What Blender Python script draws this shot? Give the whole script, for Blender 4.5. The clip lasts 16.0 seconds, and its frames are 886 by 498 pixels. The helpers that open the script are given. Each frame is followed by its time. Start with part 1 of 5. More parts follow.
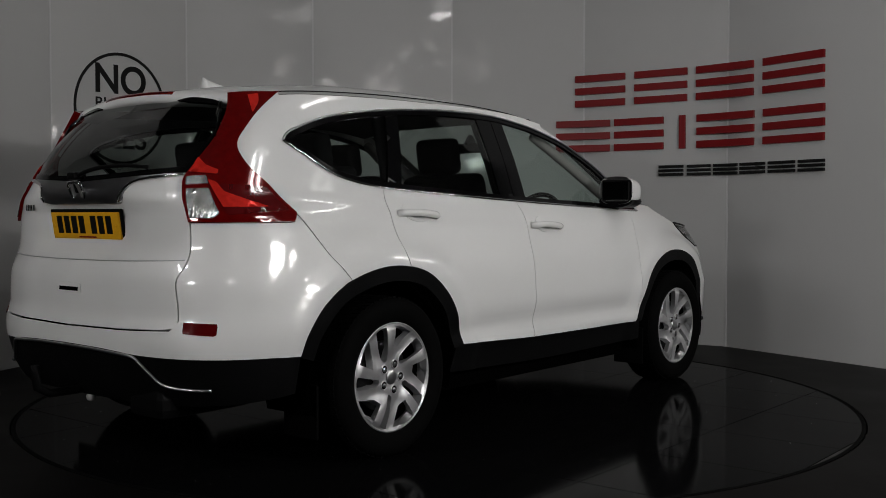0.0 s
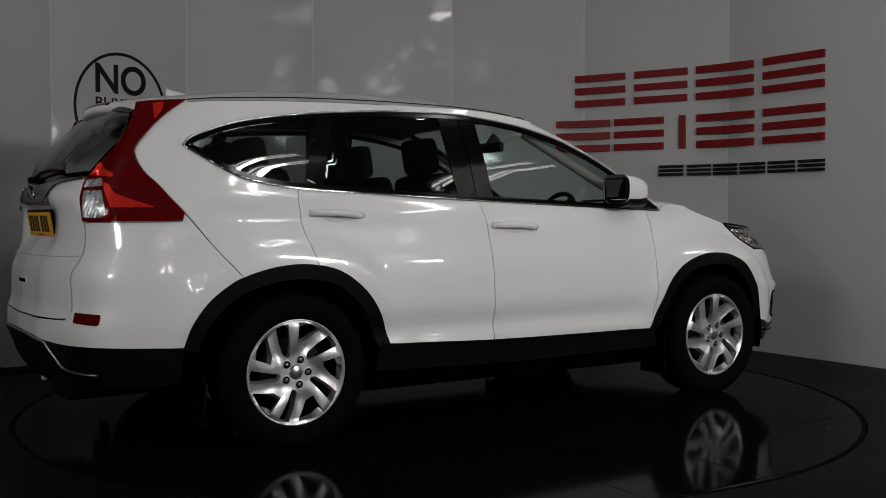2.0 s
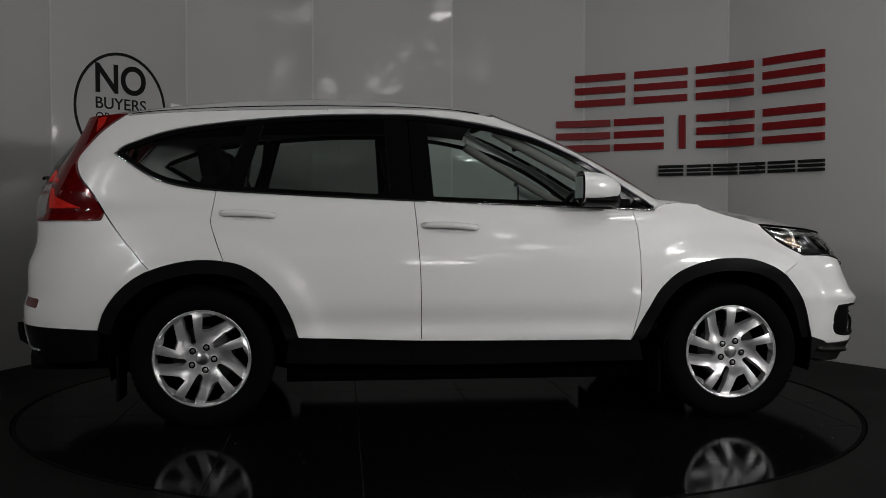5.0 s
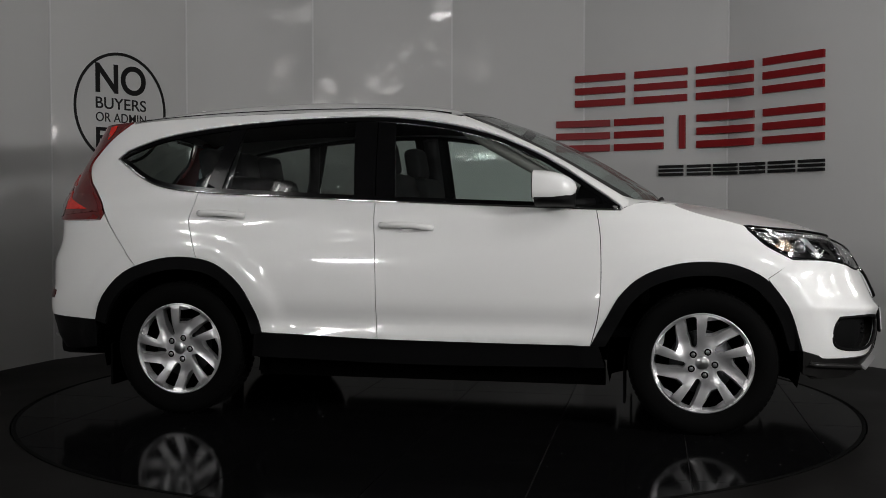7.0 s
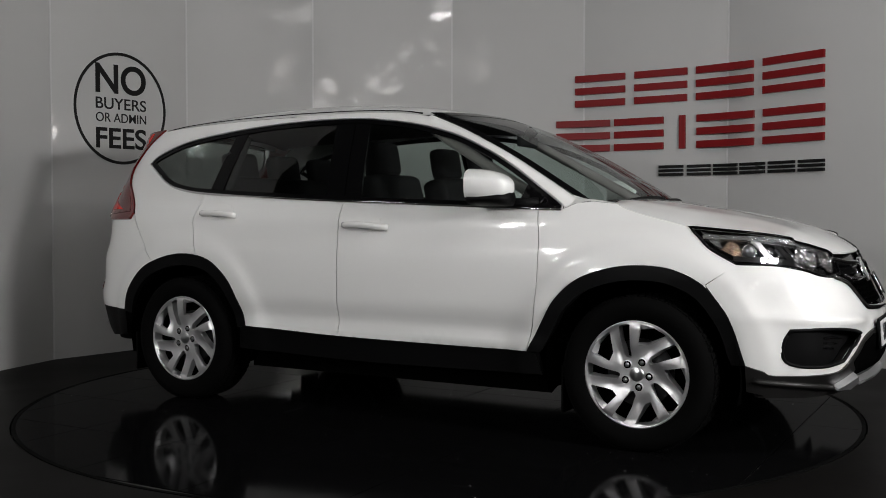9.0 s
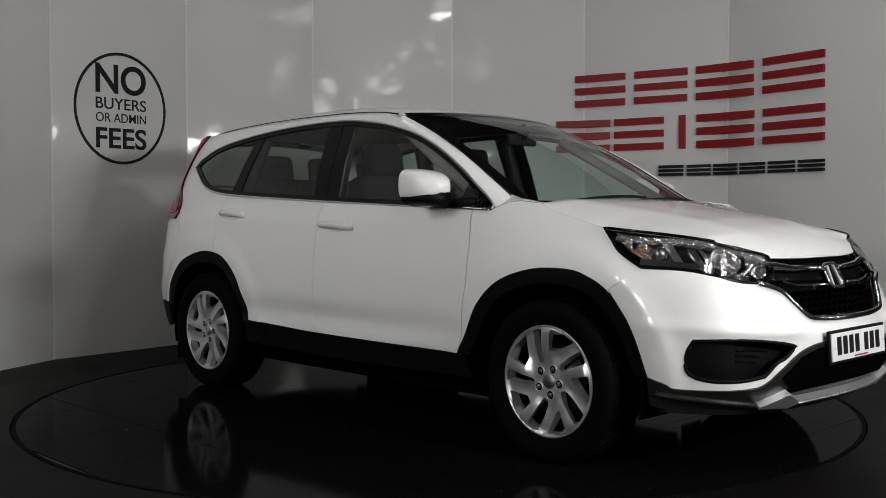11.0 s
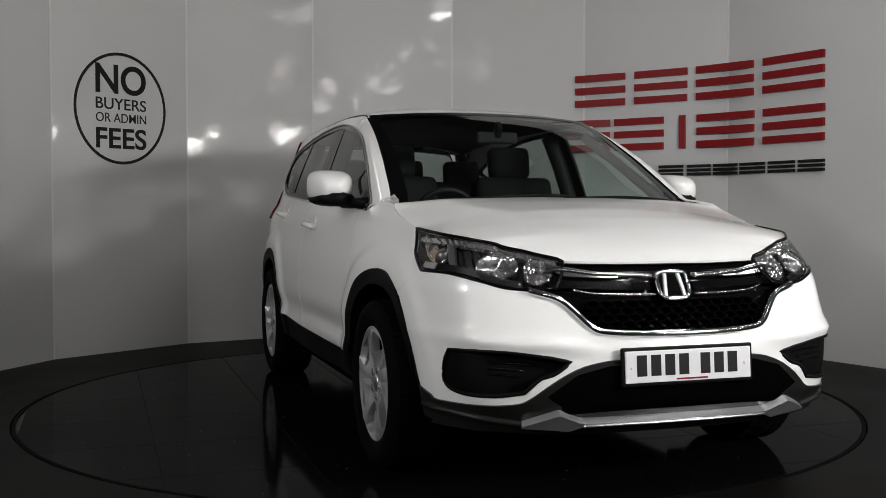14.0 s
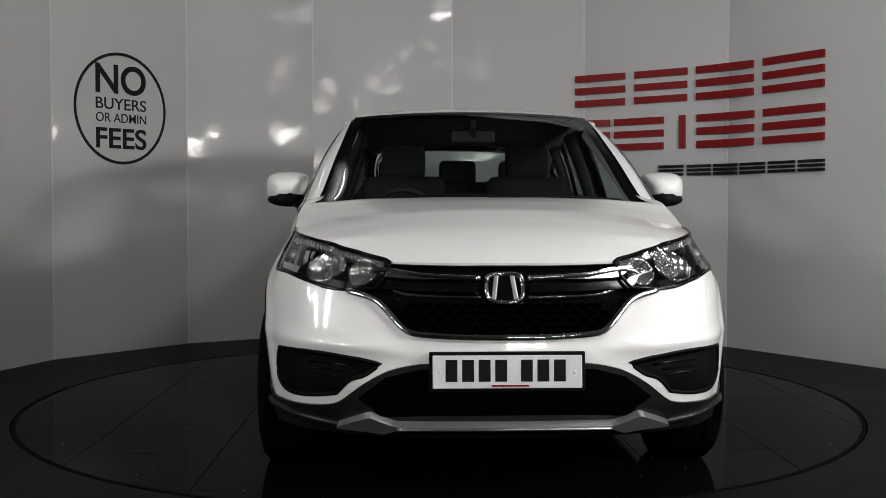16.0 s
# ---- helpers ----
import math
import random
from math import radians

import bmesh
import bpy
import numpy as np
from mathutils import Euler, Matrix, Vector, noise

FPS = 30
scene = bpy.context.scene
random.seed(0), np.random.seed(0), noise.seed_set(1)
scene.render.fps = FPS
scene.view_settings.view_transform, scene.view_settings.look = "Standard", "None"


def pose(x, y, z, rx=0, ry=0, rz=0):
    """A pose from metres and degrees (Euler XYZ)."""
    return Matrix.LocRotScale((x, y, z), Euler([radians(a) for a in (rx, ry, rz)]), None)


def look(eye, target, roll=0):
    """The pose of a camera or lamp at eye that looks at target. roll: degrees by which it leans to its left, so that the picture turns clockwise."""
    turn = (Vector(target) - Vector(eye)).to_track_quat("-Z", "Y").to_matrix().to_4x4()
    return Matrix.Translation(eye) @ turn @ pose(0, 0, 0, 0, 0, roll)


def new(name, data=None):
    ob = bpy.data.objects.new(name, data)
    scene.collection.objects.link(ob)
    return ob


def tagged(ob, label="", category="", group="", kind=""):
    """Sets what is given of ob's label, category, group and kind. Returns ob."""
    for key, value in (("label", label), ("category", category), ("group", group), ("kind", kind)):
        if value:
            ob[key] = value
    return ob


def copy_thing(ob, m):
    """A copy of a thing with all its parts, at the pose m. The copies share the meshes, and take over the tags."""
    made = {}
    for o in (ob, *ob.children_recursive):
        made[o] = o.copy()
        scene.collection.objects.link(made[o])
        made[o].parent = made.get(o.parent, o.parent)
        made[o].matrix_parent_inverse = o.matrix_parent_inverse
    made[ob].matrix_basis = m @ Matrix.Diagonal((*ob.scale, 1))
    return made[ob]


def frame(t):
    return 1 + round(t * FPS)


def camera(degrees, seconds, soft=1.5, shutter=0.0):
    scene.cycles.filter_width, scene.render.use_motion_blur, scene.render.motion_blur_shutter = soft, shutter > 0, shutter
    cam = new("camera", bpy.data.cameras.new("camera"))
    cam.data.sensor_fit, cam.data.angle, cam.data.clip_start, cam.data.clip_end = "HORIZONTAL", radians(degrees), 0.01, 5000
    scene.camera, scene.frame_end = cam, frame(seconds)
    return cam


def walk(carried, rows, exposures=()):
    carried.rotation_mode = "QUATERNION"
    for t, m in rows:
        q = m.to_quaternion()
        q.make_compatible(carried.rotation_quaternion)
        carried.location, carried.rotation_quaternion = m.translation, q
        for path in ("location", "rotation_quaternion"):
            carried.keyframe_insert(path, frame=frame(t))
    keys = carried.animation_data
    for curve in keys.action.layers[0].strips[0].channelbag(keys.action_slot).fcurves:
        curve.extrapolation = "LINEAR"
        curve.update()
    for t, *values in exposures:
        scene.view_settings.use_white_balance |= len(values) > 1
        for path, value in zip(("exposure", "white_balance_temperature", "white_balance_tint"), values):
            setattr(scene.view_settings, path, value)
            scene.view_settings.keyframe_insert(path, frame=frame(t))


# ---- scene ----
cam = camera(47.1, 16.0, soft=.9)
EYE = (0.0, -5.726, 1.033)
walk(cam, [(0.0, pose(*EYE, 90 - 1.98, 0, -0.206)), (16.0, pose(*EYE, 90 - 1.98, 0, -0.206))],
     exposures=[(0.0, -.78), (4.0, -1.0), (7.0, -.40), (9.0, -.04), (12.5, .07), (13.8, .13), (15.0, -.05), (16.0, .02)])

# ---- light ----
world = bpy.data.worlds.new("world")
scene.world = world
world.use_nodes = True
world.node_tree.nodes["Background"].inputs[0].default_value = (.5, .5, .52, 1)
world.node_tree.nodes["Background"].inputs[1].default_value = .004


def area_lamp(name, eye, target, sx, sy, watts, colour=(1, .985, .978)):
    d = bpy.data.lights.new(name, "AREA")
    d.shape, d.size, d.size_y, d.energy, d.color = "RECTANGLE", sx, sy, watts, colour
    ob = new(name, d)
    ob.matrix_world = look(eye, target)
    return ob


area_lamp("left_flood_lamp", (-3.4, -6.0, 1.98), (0.4, 0, 1.0), .7, .26, 50)
area_lamp("right_flood_lamp", (3.9, -4.3, 2.0), (-.2, 0, 1.2), .9, .3, 122)
for x, y in ((2.6, -3.6), (3.1, -3.6)):
    area_lamp("ceiling_lamp", (x, y, 4.30), (x + .37, y + .93, 0), .14, 1.4, 48)
# added fill from the left to brighten the right wall, no known source
for x, y in ((-4.3, -4.9), (-4.9, -4.4)):
    area_lamp("ceiling_lamp", (x, y, 4.26), (x + 4.8, y + 4.2, 1.2), .14, 1.4, 72)
# added overhead fill to brighten the upper walls, no known source
for x, y, watts in ((-1.8, 1.0, 5), (2.7, -.7, 20)):
    area_lamp("ceiling_lamp", (x, y, 4.30), (x, y + .6, 0), .14, 1.4, watts)

# ---- materials ----


def material(name, colour, rough=.5, metal=0.0, grain=.0, scale=40.0, bump=0.0, coat=0.0, spec=.5, emit=None, stain=0.0):
    m = bpy.data.materials.new(name)
    m.use_nodes = True
    nt = m.node_tree
    b = nt.nodes["Principled BSDF"]
    b.inputs["Base Color"].default_value = (*colour, 1)
    b.inputs["Roughness"].default_value = rough
    b.inputs["Metallic"].default_value = metal
    b.inputs["Coat Weight"].default_value = coat
    b.inputs["Coat Roughness"].default_value = .04
    b.inputs["Specular IOR Level"].default_value = spec
    if emit:
        b.inputs["Emission Color"].default_value = (*emit[0], 1)
        b.inputs["Emission Strength"].default_value = emit[1]
    co = nt.nodes.new("ShaderNodeTexCoord")
    if grain or bump or stain:
        n1 = nt.nodes.new("ShaderNodeTexNoise")
        n1.inputs["Scale"].default_value = scale
        n1.inputs["Detail"].default_value = 6
        nt.links.new(co.outputs["Object"], n1.inputs["Vector"])
        n2 = nt.nodes.new("ShaderNodeTexNoise")
        n2.inputs["Scale"].default_value = 1.3
        n2.inputs["Detail"].default_value = 3
        nt.links.new(co.outputs["Object"], n2.inputs["Vector"])
        if grain or stain:
            both = nt.nodes.new("ShaderNodeMath")
            both.operation = "MULTIPLY_ADD"
            nt.links.new(n1.outputs[0], both.inputs[0])
            both.inputs[1].default_value = grain
            mul = nt.nodes.new("ShaderNodeMath")
            mul.operation = "MULTIPLY_ADD"
            nt.links.new(n2.outputs[0], mul.inputs[0])
            mul.inputs[1].default_value, mul.inputs[2].default_value = stain, 1 - grain / 2 - stain / 2
            nt.links.new(mul.outputs[0], both.inputs[2])
            mix = nt.nodes.new("ShaderNodeVectorMath")
            mix.operation = "SCALE"
            mix.inputs[0].default_value = colour
            nt.links.new(both.outputs[0], mix.inputs["Scale"])
            nt.links.new(mix.outputs[0], b.inputs["Base Color"])
            r = nt.nodes.new("ShaderNodeMath")
            r.operation = "MULTIPLY_ADD"
            nt.links.new(n2.outputs[0], r.inputs[0])
            r.inputs[1].default_value, r.inputs[2].default_value = rough * .5, rough * .75
            nt.links.new(r.outputs[0], b.inputs["Roughness"])
        if bump:
            bp = nt.nodes.new("ShaderNodeBump")
            bp.inputs["Strength"].default_value = bump
            bp.inputs["Distance"].default_value = .002
            nt.links.new(n1.outputs[0], bp.inputs["Height"])
            nt.links.new(bp.outputs[0], b.inputs["Normal"])
    return m


def glass(name, tint, gloss_rough=.0):
    """Thin pane: tinted see-through with a mirror-like coat."""
    m = bpy.data.materials.new(name)
    m.use_nodes = True
    nt = m.node_tree
    nt.nodes.remove(nt.nodes["Principled BSDF"])
    t, g, f, mx = (nt.nodes.new("ShaderNode" + k) for k in ("BsdfTransparent", "BsdfGlossy", "LayerWeight", "MixShader"))
    p5, sch = nt.nodes.new("ShaderNodeMath"), nt.nodes.new("ShaderNodeMath")
    p5.operation, sch.operation = "POWER", "MULTIPLY_ADD"
    p5.inputs[1].default_value, sch.inputs[1].default_value, sch.inputs[2].default_value = 5.0, .93, .07
    t.inputs[0].default_value = (*tint, 1)
    g.inputs["Roughness"].default_value = gloss_rough
    f.inputs[0].default_value = .5
    nt.links.new(f.outputs["Facing"], p5.inputs[0])
    nt.links.new(p5.outputs[0], sch.inputs[0])
    nt.links.new(sch.outputs[0], mx.inputs[0])
    nt.links.new(t.outputs[0], mx.inputs[1])
    nt.links.new(g.outputs[0], mx.inputs[2])
    nt.links.new(mx.outputs[0], nt.nodes["Material Output"].inputs[0])
    return m


PAINT = material("pearl_white_paint", (.80, .80, .79), .34, 0, .03, 900, 0, 1.0, stain=.03)
PAINT.node_tree.nodes["Principled BSDF"].inputs["Coat Roughness"].default_value = .055
BLACK = material("black_plastic", (.0034, .0034, .0036), .5, 0, .3, 300, .2, 0, .07, stain=.2)
CLAD = material("charcoal_cladding", (.011, .0105, .0103), .34, 0, .3, 400, .15, 0, .32, stain=.2)
GLOSSY = material("gloss_black", (.003, .003, .0033), .12, 0, .2, 60, 0, 0, .2)
# near-black, mainly for the shade in gaps and hollows, put into the colour
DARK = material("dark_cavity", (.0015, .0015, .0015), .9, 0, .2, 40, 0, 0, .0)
CHROME = material("chrome", (.75, .75, .76), .08, 1.0, .05, 200)
GUARD = material("guard_silver", (.50, .50, .51), .35, .85, .08, 300)
DARK_CHROME = material("dark_chrome", (.34, .34, .35), .30, 1.0, .05, 200)
SATIN = material("satin_silver", (.55, .56, .57), .3, 1.0, .08, 300)
ALLOY = material("alloy_silver", (.64, .64, .65), .36, .8, .08, 250, stain=.1)
# alloy darkened in its colour, as it looks in the shade behind the spokes
ALLOY_SHADED = material("alloy_pocket", (.03, .03, .032), .45, .5, .1, 150)
RUBBER = material("tyre_rubber", (.0028, .0028, .0028), .8, 0, .3, 120, .4, 0, .03, stain=.3)
RED = material("red_lens", (.12, .0012, .0016), .08, .2, .7, 30, .1, 1.0, .3, stain=.6)
RED_BRIGHT = material("bright_red_reflector", (.80, .030, .020), .22, .45, .9, 45, .5, .5, .4, stain=.6)
RED_DARK = material("dark_red_lens", (.085, .002, .003), .12, 0, .1, 60, 0, 1.0)


def ribbed(name, colour, metal, scale):
    """Moulded lamp reflector: upright ribs that break up the light."""
    m = material(name, colour, .12, metal, .3, 90, 0, .6)
    nt = m.node_tree
    co, w, bp = (nt.nodes.new("ShaderNode" + k) for k in ("TexCoord", "TexWave", "Bump"))
    w.bands_direction = "Y"
    w.inputs["Scale"].default_value = scale
    w.inputs["Distortion"].default_value = 1.0
    w.inputs["Detail Scale"].default_value = 4.0
    bp.inputs["Strength"].default_value = .6
    bp.inputs["Distance"].default_value = .006
    nt.links.new(co.outputs["Object"], w.inputs["Vector"])
    nt.links.new(w.outputs["Fac"], bp.inputs["Height"])
    nt.links.new(bp.outputs[0], nt.nodes["Principled BSDF"].inputs["Normal"])
    return m


def wavy(m, scale, depth):
    """Slight unevenness of a thin glued panel, seen in what it mirrors."""
    nt = m.node_tree
    co, n, bp = (nt.nodes.new("ShaderNode" + k) for k in ("TexCoord", "TexNoise", "Bump"))
    n.inputs["Scale"].default_value, n.inputs["Detail"].default_value = scale, 2.0
    bp.inputs["Strength"].default_value, bp.inputs["Distance"].default_value = 1.0, depth
    nt.links.new(co.outputs["Object"], n.inputs["Vector"])
    nt.links.new(n.outputs[0], bp.inputs["Height"])
    nt.links.new(bp.outputs[0], nt.nodes["Principled BSDF"].inputs["Normal"])


CLEAR = ribbed("clear_ribbed_lens", (.75, .75, .75), .85, 22)
BOWL = ribbed("headlamp_reflector", (.66, .66, .67), .9, 14)
AMBER = ribbed("amber_lens", (.74, .54, .40), .8, 30)
YELLOW = material("yellow_plate", (.72, .36, .010), .4, 0, .05, 80)
WHITE_PLATE = material("white_plate", (.64, .64, .65), .4, 0, .05, 80)
CLOTH = material("seat_cloth", (.005, .005, .0055), .9, 0, .4, 400, .4, 0, .2)
TRIM = material("cabin_plastic", (.006, .006, .007), .6, 0, .2, 200, .2, 0, .2)
LINER = material("roof_lining", (.22, .21, .20), .9, 0, .15, 300)
GLASS = glass("window_glass", (.80, .88, .85))
TINTED = glass("privacy_glass", (.46, .50, .48))
LENS = glass("lamp_lens", (.9, .9, .9))
MIRROR = material("mirror_glass", (.8, .8, .8), .02, 1.0)
WALL = material("white_wall_panel", (.495, .495, .49), .05, 0, .02, 120, 0, 0, .22, stain=.08)
wavy(WALL, 2.6, .0035)
JOINT = material("panel_joint", (.58, .58, .58), .8, 0, .05, 50, 0, 0, .03)
SIGN_RED = material("red_acrylic", (.185, .004, .006), .4, 0, .06, 60, 0, 0, .25)
SIGN_BLACK = material("black_acrylic", (.006, .006, .006), .4, 0, .1, 60, 0, 0, .2)
TILE = material("black_floor_tile", (.0028, .0028, .003), .09, 0, .4, 30, .02, 0, .01, stain=.5)
GROUND = material("dark_floor", (.0045, .0041, .0039), .4, 0, .4, 25, .15, 0, .03, stain=.5)
GROUT = material("grey_grout", (.028, .027, .026), .8, 0, .3, 90)
ROOM = material("grey_room_paint", (.035, .035, .035), .8, 0, .1, 20, stain=.2)
TUBE = material("lit_tube", (1, 1, 1), .5, emit=((1, .98, .95), 9.0))
GLOW = material("lit_globe", (1, 1, 1), .5, emit=((1, .98, .95), 40.0))
PANEL = material("lit_panel", (1, 1, 1), .5, emit=((1, .98, .95), 15.0))
GLOBE = material("bright_globe", (1, 1, 1), .5, emit=((1, .98, .95), 110.0))
LAMP_BODY = material("lamp_housing", (.22, .22, .225), .16, 1.0, .1, 60)
STEEL = material("white_steel", (.6, .6, .6), .4, .1, .05, 60)

# ---- mesh helpers ----


def mesh_part(name, verts, faces, mat, parent=None, label="", smooth=True, flip_y=False):
    v = np.asarray(verts, float)
    if flip_y:
        v = v * (1, -1, 1)
        faces = [tuple(reversed(f)) for f in faces]
    me = bpy.data.meshes.new(name)
    me.from_pydata([tuple(q) for q in v], [], [tuple(int(i) for i in f) for f in faces])
    me.materials.append(mat)
    if smooth:
        me.polygons.foreach_set("use_smooth", [True] * len(me.polygons))
    me.update()
    ob = new(name, me)
    if parent:
        ob.parent = parent
    if label:
        tagged(ob, label)
    return ob


def part(name, bm, mat, parent=None, label="", smooth=False):
    me = bpy.data.meshes.new(name)
    bmesh.ops.recalc_face_normals(bm, faces=bm.faces)
    bm.to_mesh(me)
    bm.free()
    me.materials.append(mat)
    if smooth:
        me.polygons.foreach_set("use_smooth", [True] * len(me.polygons))
    ob = new(name, me)
    if parent:
        ob.parent = parent
    if label:
        tagged(ob, label)
    return ob


def box_bm(size, m=Matrix(), bevel=0.0, seg=2, bm=None):
    b = bmesh.new()
    bmesh.ops.create_cube(b, size=1, matrix=Matrix.Diagonal((*size, 1)))
    if bevel:
        bmesh.ops.bevel(b, geom=b.edges[:], offset=bevel, segments=seg, affect="EDGES", profile=.6)
    b.transform(m)
    if bm is None:
        return b
    me = bpy.data.meshes.new("tmp")
    b.to_mesh(me)
    b.free()
    bm.from_mesh(me)
    bpy.data.meshes.remove(me)
    return bm


def lathe(profile, n=64, axis="y"):
    """Verts and faces of a profile of (radius, along) turned about the axis."""
    v, f = [], []
    k = len(profile)
    for i in range(n):
        t = 2 * math.pi * i / n
        for r, h in profile:
            v.append((r * math.cos(t), h, r * math.sin(t)) if axis == "y" else (r * math.cos(t), r * math.sin(t), h))
    for i in range(n):
        j = (i + 1) % n
        for q in range(k - 1):
            f.append((i * k + q, i * k + q + 1, j * k + q + 1, j * k + q))
    return v, f


def tube(points, r, n=8, flat=1.0):
    """A swept rod along 3D points; flat squashes it upwards."""
    p = np.asarray(points, float)
    t = np.gradient(p, axis=0)
    t /= np.linalg.norm(t, axis=1)[:, None] + 1e-9
    up = np.array([0, 0, 1.0])
    v, f = [], []
    for q, d in zip(p, t):
        s = np.cross(d, up)
        s = s / np.linalg.norm(s) if np.linalg.norm(s) > .05 else np.array([1.0, 0, 0])
        u = np.cross(s, d)
        for k in range(n):
            a = 2 * math.pi * k / n
            v.append(q + r * (math.cos(a) * s + flat * math.sin(a) * u))
    for i in range(len(p) - 1):
        for k in range(n):
            f.append((i * n + k, i * n + (k + 1) % n, (i + 1) * n + (k + 1) % n, (i + 1) * n + k))
    f.append(tuple(reversed(range(n))))
    f.append(tuple((len(p) - 1) * n + k for k in range(n)))
    return v, f


def grid_faces(rows, cols, closed=False):
    f = []
    for i in range(rows - 1):
        for j in range(cols if closed else cols - 1):
            k = (j + 1) % cols
            f.append((i * cols + j, i * cols + k, (i + 1) * cols + k, (i + 1) * cols + j))
    return f


def empty(name):
    ob = new(name)
    ob.empty_display_size = .2
    return ob


# ---- the room ----
R_WALL = 3.1
SEAMS = [216.6, 195, 173.4, 151.8, 130.2, 110.15, 88.0, 66.9, 44.0, 22.4, 0.8, -20.8, -42]
CORNER = [np.array([R_WALL * math.cos(radians(a)), R_WALL * math.sin(radians(a))]) for a in SEAMS]
WALL_TOP = 3.6


def slab(p, q, z0, z1, back, front, bevel=0.0):
    """A flat board that stands between the plan points p and q; front: towards the room."""
    p, q = np.asarray(p, float), np.asarray(q, float)
    d = (q - p) / np.hypot(*(q - p))
    n = np.array([-d[1], d[0]])
    if n @ p > 0:
        n = -n
    mid = (p + q) / 2 + n * (front - back) / 2
    m = Matrix.Translation((*mid, (z0 + z1) / 2)) @ Matrix.Rotation(math.atan2(d[1], d[0]), 4, "Z")
    return box_bm((np.hypot(*(q - p)), back + front, z1 - z0), m, bevel)


curved_wall = tagged(empty("wall_apse"), "faceted curved wall of glossy white panels behind the turntable", "wall", kind="structure")
for i in range(1, 9):
    d = (CORNER[i + 1] - CORNER[i]) / np.hypot(*(CORNER[i + 1] - CORNER[i]))
    part("panel", slab(CORNER[i] + d * .002, CORNER[i + 1] + d * (.75 if i == 8 else -.002), 0, WALL_TOP, .03, 0), WALL, curved_wall)
for i in range(2, 9):
    c = CORNER[i]
    t = np.array([-c[1], c[0]]) / R_WALL
    part("joint_strip", slab(c + t * .007, c - t * .007, 0, WALL_TOP, .02, .0035), JOINT, curved_wall)


def facet(i, u):
    return CORNER[i] + (CORNER[i + 1] - CORNER[i]) * u


# floor with a round hole for the turntable
R_TABLE = 2.229
v, f = [], []
N = 128
for r in (R_TABLE + .012, 2.6, 3.2, 4.5, 7.0, 14.0):
    for k in range(N):
        a = 2 * math.pi * k / N
        v.append((r * math.cos(a), r * math.sin(a), 0))
f = grid_faces(6, N, True)
f = [tuple(reversed(q)) for q in f]
k0 = len(v)
v += [(x, y, -.06) for x, y, z in v[:N]]
f += [(k, (k + 1) % N, k0 + (k + 1) % N, k0 + k) for k in range(N)]
v.append((0, 0, -.06))
f += [(k0 + k, k0 + (k + 1) % N, len(v) - 1) for k in range(N)]
tagged(mesh_part("floor", v, f, GROUND, smooth=False), "dark matt showroom floor around the turntable", "floor", kind="structure")

# showroom around and behind the camera
for name, p, q in (("wall_south", (-9, -11), (9, -11)), ("wall_west", (-9, -11), (-9, 6)), ("wall_east", (9, -11), (9, 6)), ("wall_north", (-9, 6), (9, 6))):
    tagged(part(name, slab(p, q, 0, 4.4, .15, 0), ROOM), "plain grey painted showroom wall", "wall", kind="structure")
tagged(part("ceiling", box_bm((18.2, 17.2, .12), pose(0, -2.5, 4.46)), ROOM), "plain dark grey showroom ceiling", "ceiling", kind="structure")


def ceiling_light(m):
    ob = tagged(empty("ceiling_light"), "long white twin-tube strip light", "ceiling light", "strip lights of the showroom")
    part("housing", box_bm((1.5, .2, .05), pose(0, 0, .03), .008), STEEL, ob)
    for y in (-.05, .05):
        vv, ff = lathe([(.001, -.7), (.014, -.7), (.014, .7), (.001, .7)], 10)
        vv = [(y2, x + y, z - .012) for x, y2, z in vv]
        mesh_part("tube", vv, ff, TUBE, ob)
    ob.matrix_basis = m
    return ob


strip = ceiling_light(pose(2.6, -3.6, 4.345, 0, 0, 68))
# strips at (-1.8, 1.0), (2.7, -.7), (-4.3, -4.9), (-4.9, -4.4): made-up housings of fill lamps
for q in (pose(3.1, -3.6, 4.345, 0, 0, 68), pose(-1.8, 1.0, 4.345, 0, 0, 90), pose(2.7, -.7, 4.345, 0, 0, 90), pose(5.3, -2.0, 4.345, 0, 0, 90), pose(5.75, -1.9, 4.345, 0, 0, 90), pose(-4.3, -4.9, 4.345, 0, 0, 41), pose(-4.9, -4.4, 4.345, 0, 0, 41), pose(-4.0, -7.3, 4.345, 0, 0, 70), pose(-7.2, 2.0, 4.345, 0, 0, 20), pose(5.5, -6.5, 4.345, 0, 0, 60)):
    copy_thing(strip, q)


def panel_light(m, w, h):
    """Small lit pane in a shallow white frame; faces local +z."""
    ob = tagged(empty("panel_light"), "small square lit panel in a white frame", "panel light", "lit panels high in the showroom")
    part("frame", box_bm((w + .05, h + .05, .04), pose(0, 0, .0), .006), STEEL, ob)
    part("diffuser", box_bm((w, h, .012), pose(0, 0, .022), .003), PANEL, ob)
    ob.matrix_basis = m
    return ob


for x, y, w, h, turn in ((3.1, -10.3, .30, .46, 20), (3.1, -8.6, .24, .5, -15), (3.5, -8.1, .26, .42, 30), (4.3, -10.4, .34, .4, 10), (-5.4, -9.1, .3, .5, 0), (-5.5, -10.6, .34, .34, 25)):
    panel_light(pose(x, y, 4.378, 180, 0, turn), w, h)
for x, z, w, h, turn in ((1.96, 3.84, .26, .24, 10), (2.95, 4.06, .2, .36, 20), (3.40, 3.86, .36, .2, -25), (2.67, 3.49, .2, .34, 15), (1.8, 3.4, .24, .16, 0)):
    panel_light(pose(x, -10.975, z, -90, 0, 0) @ pose(0, 0, 0, 0, 0, turn), w, h)
